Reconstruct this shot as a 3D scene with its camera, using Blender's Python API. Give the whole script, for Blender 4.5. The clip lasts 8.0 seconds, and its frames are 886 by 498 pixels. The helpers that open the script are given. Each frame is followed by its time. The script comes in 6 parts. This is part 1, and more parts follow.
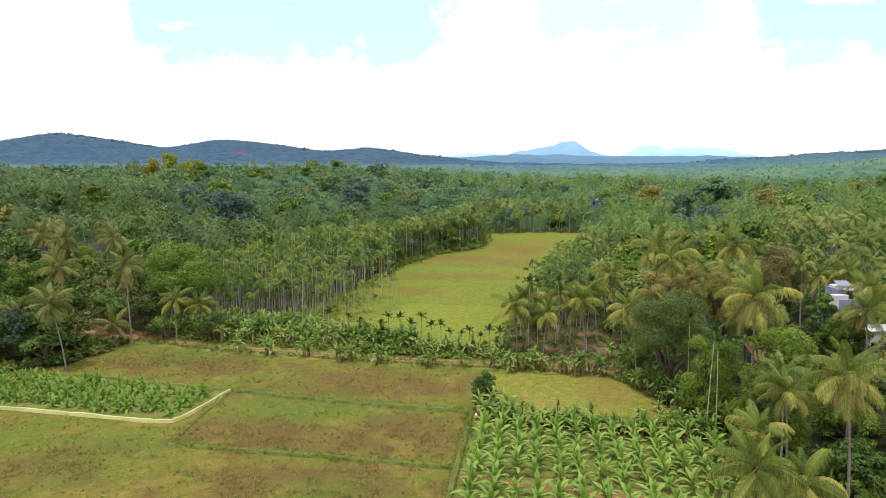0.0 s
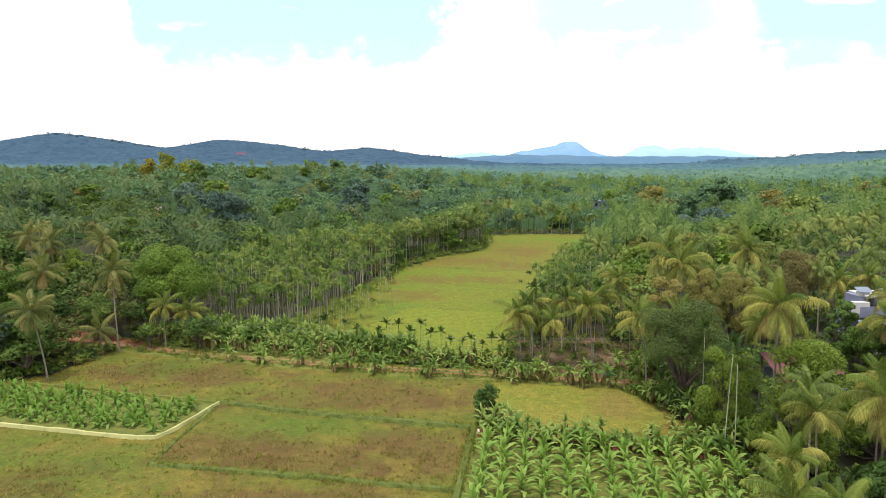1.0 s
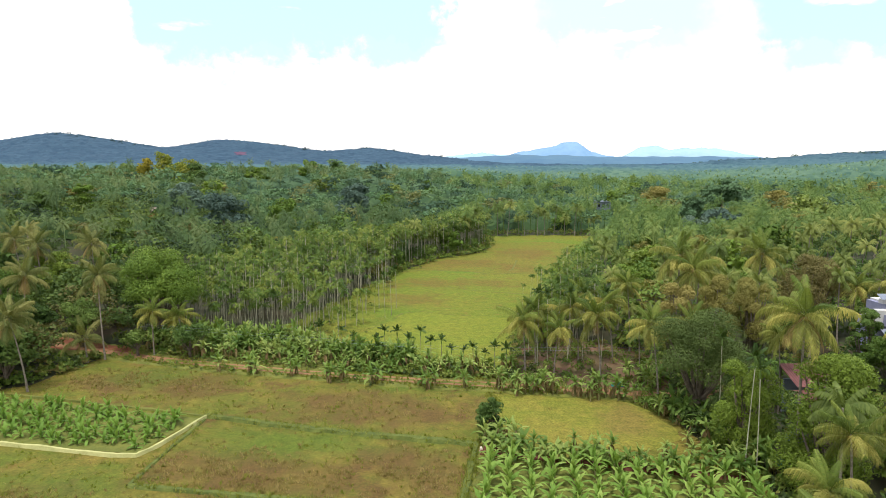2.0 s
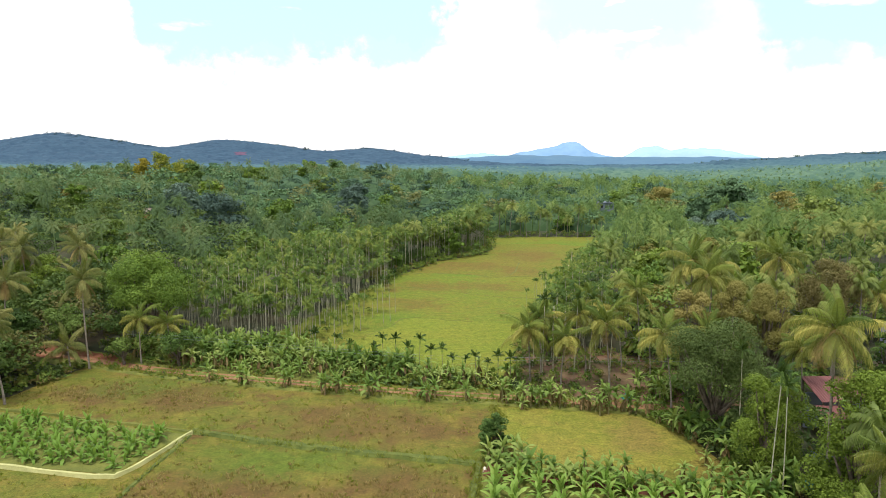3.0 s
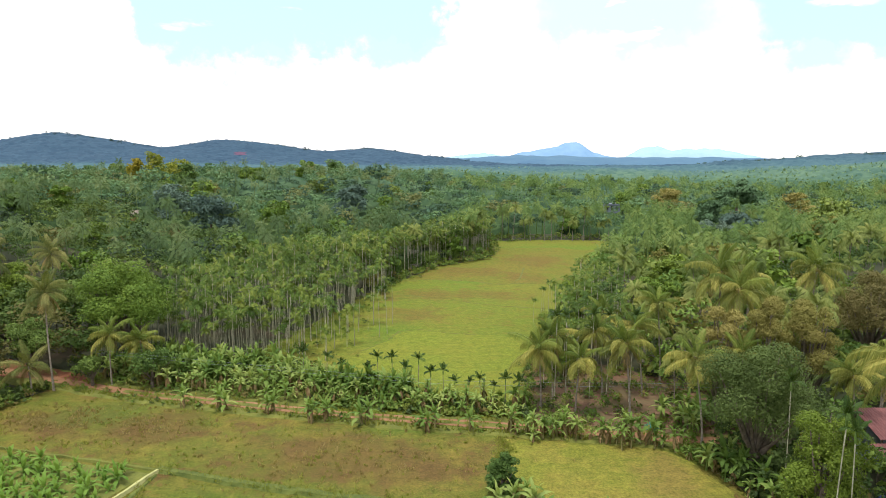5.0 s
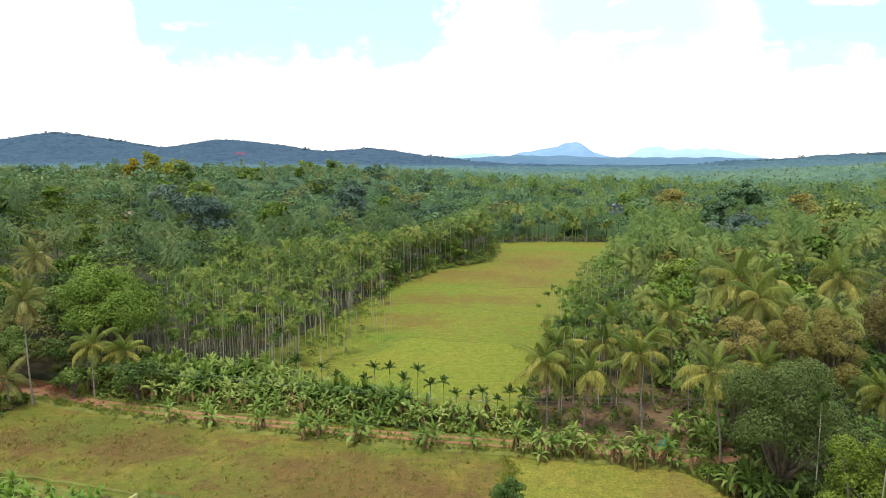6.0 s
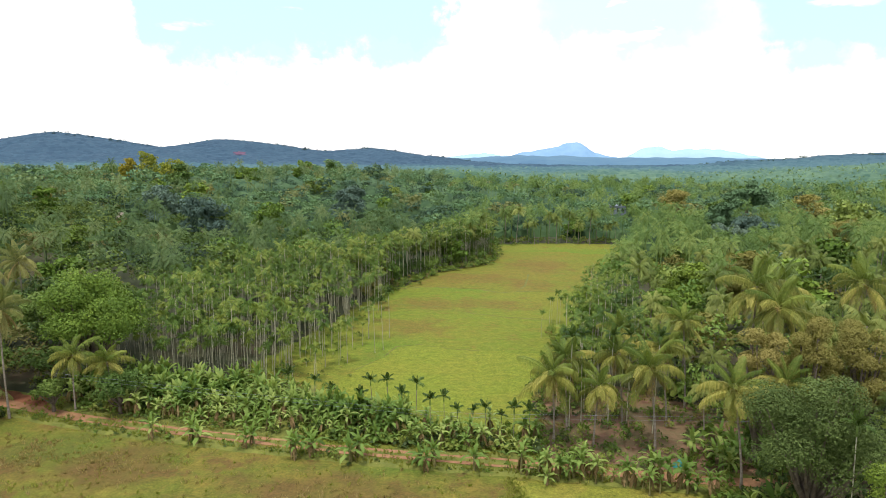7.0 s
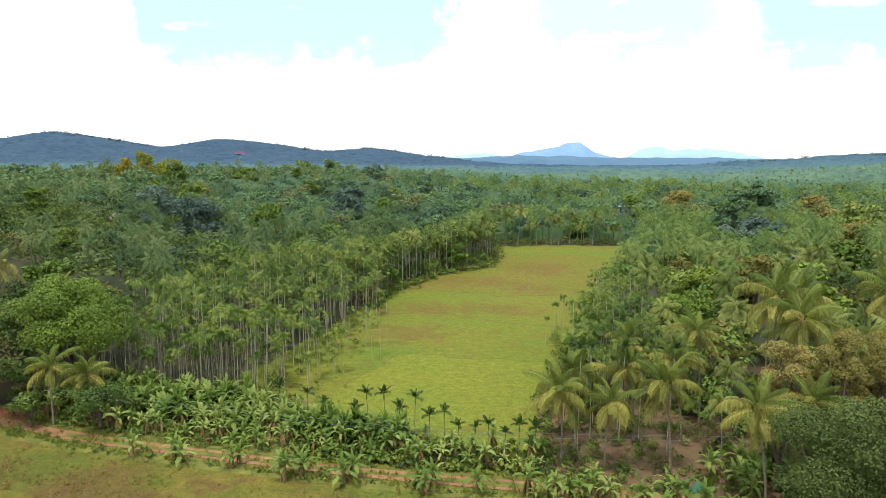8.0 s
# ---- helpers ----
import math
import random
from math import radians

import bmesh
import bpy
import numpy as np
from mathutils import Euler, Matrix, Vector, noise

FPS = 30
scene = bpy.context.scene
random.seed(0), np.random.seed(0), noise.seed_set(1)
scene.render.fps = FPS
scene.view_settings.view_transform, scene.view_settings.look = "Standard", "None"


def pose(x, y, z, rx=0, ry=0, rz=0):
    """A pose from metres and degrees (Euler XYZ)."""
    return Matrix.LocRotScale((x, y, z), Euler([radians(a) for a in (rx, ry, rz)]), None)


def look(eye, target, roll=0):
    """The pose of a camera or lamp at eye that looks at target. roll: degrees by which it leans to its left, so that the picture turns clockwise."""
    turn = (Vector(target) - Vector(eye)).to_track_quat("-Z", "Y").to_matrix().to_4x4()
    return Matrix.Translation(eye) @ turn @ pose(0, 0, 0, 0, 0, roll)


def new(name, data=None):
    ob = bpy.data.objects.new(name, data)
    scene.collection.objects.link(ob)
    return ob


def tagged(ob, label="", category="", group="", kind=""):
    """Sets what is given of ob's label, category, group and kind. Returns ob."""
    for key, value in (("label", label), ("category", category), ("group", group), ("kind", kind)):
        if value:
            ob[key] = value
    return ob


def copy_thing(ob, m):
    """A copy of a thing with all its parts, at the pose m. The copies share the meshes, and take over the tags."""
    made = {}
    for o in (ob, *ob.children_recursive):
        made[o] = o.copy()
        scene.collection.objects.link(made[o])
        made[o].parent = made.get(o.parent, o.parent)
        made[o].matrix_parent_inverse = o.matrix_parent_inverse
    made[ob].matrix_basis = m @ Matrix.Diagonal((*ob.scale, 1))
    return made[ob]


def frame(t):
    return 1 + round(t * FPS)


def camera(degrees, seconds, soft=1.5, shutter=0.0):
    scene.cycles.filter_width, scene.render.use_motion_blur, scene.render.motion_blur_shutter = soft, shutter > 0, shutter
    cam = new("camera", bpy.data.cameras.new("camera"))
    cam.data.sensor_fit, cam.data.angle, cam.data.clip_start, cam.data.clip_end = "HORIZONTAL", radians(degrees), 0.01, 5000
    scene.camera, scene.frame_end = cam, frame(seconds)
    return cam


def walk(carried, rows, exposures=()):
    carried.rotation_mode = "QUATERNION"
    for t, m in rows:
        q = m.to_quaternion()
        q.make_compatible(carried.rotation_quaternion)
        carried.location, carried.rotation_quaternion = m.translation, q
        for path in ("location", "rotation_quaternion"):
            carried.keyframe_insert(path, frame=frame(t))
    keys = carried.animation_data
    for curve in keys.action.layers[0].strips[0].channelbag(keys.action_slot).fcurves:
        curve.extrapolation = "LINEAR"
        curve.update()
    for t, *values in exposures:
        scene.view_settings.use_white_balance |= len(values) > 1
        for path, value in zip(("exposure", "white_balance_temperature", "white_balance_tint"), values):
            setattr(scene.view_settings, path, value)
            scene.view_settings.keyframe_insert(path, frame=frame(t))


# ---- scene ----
cam = camera(70.0, 8.0, soft=0.75)
METRES, EYE, TILT, LEAN, TURN = 34.96, 29.5, -8.13, 0.0, 0.0
ROWS = [
    (0.0, 0.00000, 0.0000, 0.00000, -0.000, -0.000, 0.000),
    (0.5, 0.00000, 0.0607, 0.00804, 0.018, 0.018, -0.010),
    (1.0, 0.00006, 0.1217, 0.01602, 0.035, 0.023, -0.020),
    (1.5, -0.00029, 0.1823, 0.02417, 0.047, 0.023, -0.060),
    (3.0, -0.00229, 0.3672, 0.04735, 0.111, 0.053, -0.120),
    (3.5, -0.00334, 0.4282, 0.05615, 0.129, 0.053, -0.140),
    (4.0, -0.00376, 0.4888, 0.06466, 0.153, 0.053, -0.160),
    (4.5, -0.00411, 0.5490, 0.07335, 0.164, 0.076, -0.170),
    (6.0, -0.00587, 0.7294, 0.10263, 0.205, 0.070, -0.200),
    (6.5, -0.00634, 0.7895, 0.11201, 0.217, 0.076, -0.230),
    (7.0, -0.00687, 0.8500, 0.12128, 0.229, 0.070, -0.250),
    (7.5, -0.00739, 0.9109, 0.12979, 0.241, 0.076, -0.270),
    (8.0, -0.00780, 0.9714, 0.13836, 0.252, 0.070, -0.290),
]
walk(cam, [(t, pose(0, 0, EYE, TILT, LEAN, TURN) @ pose(METRES * x, METRES * y, METRES * z, 90 + pitch, roll, yaw)) for t, x, y, z, yaw, pitch, roll in ROWS])

# ---------------- world, sun ----------------
SUN_EL, SUN_AZ = 74.0, 205.0      # degrees; azimuth from +y, clockwise


def node(nt, kind, **kw):
    n = nt.nodes.new(kind)
    for k, v in kw.items():
        n.inputs[k.replace("_", " ")].default_value = v
    return n


def math_node(nt, op, a, b=None, clamp=False):
    n = nt.nodes.new("ShaderNodeMath")
    n.operation, n.use_clamp = op, clamp
    for i, v in enumerate((a, b)):
        if v is None:
            continue
        if isinstance(v, (int, float)):
            n.inputs[i].default_value = v
        else:
            nt.links.new(v, n.inputs[i])
    return n.outputs[0]


def mix_col(nt, fac, a, b, mode="MIX"):
    n = nt.nodes.new("ShaderNodeMix")
    n.data_type, n.blend_type = "RGBA", mode
    for sock, v in ((n.inputs[0], fac), (n.inputs[6], a), (n.inputs[7], b)):
        if isinstance(v, (int, float)):
            sock.default_value = v
        elif isinstance(v, tuple):
            sock.default_value = (*v, 1) if len(v) == 3 else v
        else:
            nt.links.new(v, sock)
    return n.outputs[2]


def smooth_range(nt, v, lo, hi, a=0.0, b=1.0):
    n = nt.nodes.new("ShaderNodeMapRange")
    n.interpolation_type = "SMOOTHSTEP"
    nt.links.new(v, n.inputs[0])
    for i, q in enumerate((lo, hi, a, b)):
        n.inputs[i + 1].default_value = q
    return n.outputs[0]


world = bpy.data.worlds.new("sky")
scene.world = world
world.use_nodes = True
wt = world.node_tree
wt.nodes.clear()
sky = wt.nodes.new("ShaderNodeTexSky")
sky.sky_type, sky.sun_disc = "NISHITA", False
sky.sun_elevation, sky.sun_rotation = radians(SUN_EL), radians(SUN_AZ)
sky.air_density, sky.dust_density, sky.ozone_density = 1.0, 1.0, 2.0
tc = wt.nodes.new("ShaderNodeTexCoord")
sep = wt.nodes.new("ShaderNodeSeparateXYZ")
wt.links.new(tc.outputs["Generated"], sep.inputs[0])
# flat cloud deck: direction over height, with breaks of blue
up = math_node(wt, "ADD", math_node(wt, "MAXIMUM", sep.outputs[2], 0.0), 0.12)
dx, dy = math_node(wt, "DIVIDE", sep.outputs[0], up), math_node(wt, "DIVIDE", sep.outputs[1], up)
comb = wt.nodes.new("ShaderNodeCombineXYZ")
wt.links.new(dx, comb.inputs[0]), wt.links.new(dy, comb.inputs[1])
puff = node(wt, "ShaderNodeTexNoise", Scale=1.5, Detail=9.0, Roughness=0.55)
wt.links.new(comb.outputs[0], puff.inputs["Vector"])
edge = node(wt, "ShaderNodeTexNoise", Scale=11.0, Detail=7.0, Roughness=0.62)
wt.links.new(tc.outputs["Generated"], edge.inputs["Vector"])
ahead = math_node(wt, "MAXIMUM", sep.outputs[1], 0.05)
ragged_x, ragged_z = (math_node(wt, "MULTIPLY", math_node(wt, "SUBTRACT", noise_out, 0.5), amp) for noise_out, amp in ((edge.outputs["Fac"], 0.19), (puff.outputs["Fac"], 0.03)))
across = math_node(wt, "ADD", math_node(wt, "DIVIDE", sep.outputs[0], ahead), ragged_x)
rising = math_node(wt, "ADD", math_node(wt, "ADD", math_node(wt, "DIVIDE", sep.outputs[2], ahead), math_node(wt, "MULTIPLY", ragged_x, 0.9)), ragged_z)


def sky_gap(x0, x1, z0, soft, depth):
    """A break in the cloud deck over the fields, from x0 to x1 across and upward from z0."""
    m = math_node(wt, "MULTIPLY", smooth_range(wt, across, x0 - soft, x0 + soft), smooth_range(wt, across, x1 - soft, x1 + soft, 1.0, 0.0))
    m = math_node(wt, "MULTIPLY", m, smooth_range(wt, rising, z0 - 0.015, z0 + 0.015))
    return math_node(wt, "MULTIPLY", math_node(wt, "MULTIPLY", m, smooth_range(wt, rising, 0.5, 0.7, 1.0, 0.0)), depth)


clear = None
for gap in ((-0.468, 0.0, 0.172, 0.012, 1.0), (-0.42, -0.22, 0.150, 0.02, 1.0), (-0.32, -0.23, 0.136, 0.02, 0.95), (-0.14, 0.0, 0.156, 0.02, 0.95), (0.12, 0.43, 0.190, 0.05, 0.75), (0.24, 0.40, 0.165, 0.04, 0.7), (0.465, 0.90, 0.168, 0.03, 1.0), (0.52, 0.62, 0.132, 0.025, 0.9), (0.64, 0.90, 0.150, 0.02, 0.9)):
    g = sky_gap(*gap)
    clear = g if clear is None else math_node(wt, "MAXIMUM", clear, g)
wisp = node(wt, "ShaderNodeTexNoise", Scale=9.0, Detail=5.0, Roughness=0.5)
flat_dir = wt.nodes.new("ShaderNodeVectorMath")
flat_dir.operation = "MULTIPLY"
flat_dir.inputs[1].default_value = (1.0, 1.0, 3.2)
wt.links.new(tc.outputs["Generated"], flat_dir.inputs[0])
wt.links.new(flat_dir.outputs[0], wisp.inputs["Vector"])
cover = math_node(wt, "MAXIMUM", math_node(wt, "SUBTRACT", 1.0, clear), smooth_range(wt, wisp.outputs["Fac"], 0.62, 0.72))
veil = math_node(wt, "ADD", math_node(wt, "MULTIPLY", cover, 0.35), 0.65)
blue = node(wt, "ShaderNodeBackground", Strength=0.15)
wt.links.new(sky.outputs[0], blue.inputs[0])
white = node(wt, "ShaderNodeBackground", Color=(1.0, 0.985, 0.97, 1), Strength=1.38)
mixs = wt.nodes.new("ShaderNodeMixShader")
wt.links.new(veil, mixs.inputs[0])
deck = mix_col(wt, smooth_range(wt, sep.outputs[2], 0.25, 0.7), (1.0, 0.985, 0.97), (0.94, 0.975, 1.05))
wt.links.new(mix_col(wt, cover, (0.70, 1.0, 1.06), deck), white.inputs[0])
wt.links.new(blue.outputs[0], mixs.inputs[1])
wt.links.new(white.outputs[0], mixs.inputs[2])
wout = wt.nodes.new("ShaderNodeOutputWorld")
wt.links.new(mixs.outputs[0], wout.inputs[0])

sun_data = bpy.data.lights.new("sun", "SUN")
sun_data.energy, sun_data.angle, sun_data.color = 3.4, radians(10), (1.0, 0.95, 0.86)
sun = new("sun", sun_data)
saz = radians(SUN_AZ)
sdir = Vector((math.sin(saz) * math.cos(radians(SUN_EL)), math.cos(saz) * math.cos(radians(SUN_EL)), math.sin(radians(SUN_EL))))
sun.matrix_world = look(sdir * 200, (0, 0, 0))


# ---------------- materials ----------------
def blank(name):
    m = bpy.data.materials.new(name)
    m.use_nodes = True
    nt = m.node_tree
    nt.nodes.clear()
    out = nt.nodes.new("ShaderNodeOutputMaterial")
    b = nt.nodes.new("ShaderNodeBsdfPrincipled")
    nt.links.new(b.outputs[0], out.inputs[0])
    return m, nt, b, out


def position(nt):
    return nt.nodes.new("ShaderNodeNewGeometry").outputs["Position"]


def noise_at(nt, scale, detail=4.0, rough=0.55, vec=None):
    n = node(nt, "ShaderNodeTexNoise", Scale=scale, Detail=detail, Roughness=rough)
    nt.links.new(vec or position(nt), n.inputs["Vector"])
    return n.outputs["Fac"]


def ramp(nt, fac, stops):
    n = nt.nodes.new("ShaderNodeValToRGB")
    el = n.color_ramp.elements
    while len(el) < len(stops):
        el.new(0.5)
    for e, (p, c) in zip(el, stops):
        e.position, e.color = p, (*c, 1)
    nt.links.new(fac, n.inputs[0])
    return n.outputs[0]


def leaf_mat(name, dark, mid, light, trans=0.25, rough=0.45, per_tree=0.0, odd=None, vary=0.33, cool=1.5):
    """Foliage: colour by tree, by leaf and by a slow drift; thin enough to let some light through."""
    m, nt, b, out = blank(name)
    geo = nt.nodes.new("ShaderNodeNewGeometry")
    info = nt.nodes.new("ShaderNodeObjectInfo")
    who = info.outputs["Random"]
    if per_tree:
        vo = node(nt, "ShaderNodeTexVoronoi", Scale=per_tree)
        flat = nt.nodes.new("ShaderNodeVectorMath")
        flat.operation = "MULTIPLY"
        flat.inputs[1].default_value = (1, 1, 0.35)
        nt.links.new(geo.outputs["Position"], flat.inputs[0])
        nt.links.new(flat.outputs[0], vo.inputs["Vector"])
        s = nt.nodes.new("ShaderNodeSeparateColor")
        nt.links.new(vo.outputs["Color"], s.inputs[0])
        who = s.outputs[0]
    leaf = geo.outputs["Random Per Island"]
    drift = noise_at(nt, 0.35, 3.0)
    f = math_node(nt, "ADD", math_node(nt, "ADD", math_node(nt, "MULTIPLY", who, 0.62), 0.165), math_node(nt, "MULTIPLY", math_node(nt, "SUBTRACT", leaf, 0.5), vary))
    f = math_node(nt, "ADD", f, math_node(nt, "MULTIPLY", math_node(nt, "SUBTRACT", drift, 0.4), 0.6), clamp=True)
    col = ramp(nt, f, [(0.1, dark), (0.5, mid), (0.95, light)])
    if odd:
        col = mix_col(nt, smooth_range(nt, who, 0.86, 0.92, 0.0, 0.8), col, odd)
        col = mix_col(nt, smooth_range(nt, who, 0.16, 0.24, 0.85, 0.0), col, (odd[0] * 0.24, odd[1] * 0.50, odd[2] * cool))
    nt.links.new(col, b.inputs["Base Color"])
    b.inputs["Roughness"].default_value = rough
    b.inputs["Specular IOR Level"].default_value = 0.12
    tr = nt.nodes.new("ShaderNodeBsdfTranslucent")
    nt.links.new(mix_col(nt, 0.5, col, (0.25, 0.32, 0.03)), tr.inputs[0])
    mx = nt.nodes.new("ShaderNodeMixShader")
    mx.inputs[0].default_value = trans
    nt.links.new(b.outputs[0], mx.inputs[1])
    nt.links.new(tr.outputs[0], mx.inputs[2])
    nt.links.new(mx.outputs[0], out.inputs[0])
    return m


def plain_mat(name, a, c, scale=2.0, rough=0.8, fine=12.0, bump=0.3, metal=0.0, stretch=None):
    m, nt, b, out = blank(name)
    vec = position(nt)
    if stretch:
        mp = nt.nodes.new("ShaderNodeVectorMath")
        mp.operation = "MULTIPLY"
        mp.inputs[1].default_value = stretch
        nt.links.new(vec, mp.inputs[0])
        vec = mp.outputs[0]
    n1, n2 = noise_at(nt, scale, 5.0, 0.6, vec), noise_at(nt, fine, 3.0, 0.6, vec)
    f = math_node(nt, "ADD", math_node(nt, "MULTIPLY", n1, 0.7), math_node(nt, "MULTIPLY", n2, 0.3))
    nt.links.new(ramp(nt, f, [(0.35, a), (0.65, c)]), b.inputs["Base Color"])
    b.inputs["Roughness"].default_value, b.inputs["Metallic"].default_value = rough, metal
    b.inputs["Specular IOR Level"].default_value = 0.25
    if bump:
        bp = node(nt, "ShaderNodeBump", Strength=bump, Distance=0.1)
        nt.links.new(n2, bp.inputs["Height"])
        nt.links.new(bp.outputs[0], b.inputs["Normal"])
    return m


def soft_spot(nt, sx, sy, cx, cy, rx, ry, wob):
    a = math_node(nt, "DIVIDE", math_node(nt, "SUBTRACT", sx, cx), rx)
    b = math_node(nt, "DIVIDE", math_node(nt, "SUBTRACT", sy, cy), ry)
    r = math_node(nt, "SQRT", math_node(nt, "ADD", math_node(nt, "MULTIPLY", a, a), math_node(nt, "MULTIPLY", b, b)))
    r = math_node(nt, "ADD", r, math_node(nt, "MULTIPLY", math_node(nt, "SUBTRACT", wob, 0.5), 3.2))
    return smooth_range(nt, r, 0.25, 1.35, 1.0, 0.0)


def grass_mat(name, green, straw, brown, spots=(), lush=(), drift_scale=0.06, amount=0.75):
    """Field grass: green and straw in slow drifts, dry brown stands and lush stands of their own shape, fine tufts."""
    m, nt, b, out = blank(name)
    pos = position(nt)
    s = nt.nodes.new("ShaderNodeSeparateXYZ")
    nt.links.new(pos, s.inputs[0])
    drift, patch, tuft, fine = noise_at(nt, drift_scale, 4.0), noise_at(nt, 0.3, 6.0, 0.72), noise_at(nt, 1.0, 6.0, 0.78), noise_at(nt, 4.0, 4.0, 0.75)
    run = nt.nodes.new("ShaderNodeVectorMath")
    run.operation = "MULTIPLY"
    run.inputs[1].default_value = (0.35, 1.0, 1.0)
    nt.links.new(pos, run.inputs[0])
    streak = noise_at(nt, 0.55, 5.0, 0.65, run.outputs[0])
    f = math_node(nt, "ADD", math_node(nt, "MULTIPLY", drift, 0.45), math_node(nt, "MULTIPLY", patch, 0.25))
    f = math_node(nt, "ADD", f, math_node(nt, "MULTIPLY", streak, 0.3))
    col = mix_col(nt, smooth_range(nt, f, 0.42, 0.60, 0.0, amount), green, straw)
    col = mix_col(nt, smooth_range(nt, streak, 0.54, 0.70, 0.0, 0.5), col, (green[0] * 0.62, green[1] * 0.72, green[2] * 0.8))
    col = mix_col(nt, smooth_range(nt, patch, 0.52, 0.72, 0.0, 0.45), col, straw)
    warp = math_node(nt, "ADD", math_node(nt, "MULTIPLY", patch, 0.55), math_node(nt, "MULTIPLY", noise_at(nt, 0.11, 3.0), 0.45))
    ragged = noise_at(nt, 0.20, 8.0, 0.72)
    for spot in spots:
        k = math_node(nt, "ADD", math_node(nt, "MULTIPLY", soft_spot(nt, s.outputs[0], s.outputs[1], *spot, warp), 0.30), ragged)
        k = smooth_range(nt, math_node(nt, "ADD", k, math_node(nt, "MULTIPLY", math_node(nt, "SUBTRACT", tuft, 0.5), 0.35)), 0.53, 0.84, 0.0, 0.78)
        col = mix_col(nt, k, col, brown)
    for spot in lush:
        k = soft_spot(nt, s.outputs[0], s.outputs[1], *spot, warp)
        col = mix_col(nt, math_node(nt, "MULTIPLY", k, 0.5), col, (green[0] * 0.72, green[1] * 1.0, green[2] * 0.9))
    shade = math_node(nt, "ADD", math_node(nt, "MULTIPLY", tuft, 0.7), math_node(nt, "MULTIPLY", fine, 0.5))
    col = mix_col(nt, 1.0, col, ramp(nt, shade, [(0.42, (0.58, 0.60, 0.58)), (0.60, (0.97, 0.97, 0.97)), (0.78, (1.46, 1.42, 1.34))]), "MULTIPLY")
    nt.links.new(col, b.inputs["Base Color"])
    b.inputs["Roughness"].default_value, b.inputs["Specular IOR Level"].default_value = 0.9, 0.1
    bp = node(nt, "ShaderNodeBump", Strength=0.8, Distance=0.25)
    nt.links.new(shade, bp.inputs["Height"])
    nt.links.new(bp.outputs[0], b.inputs["Normal"])
    return m


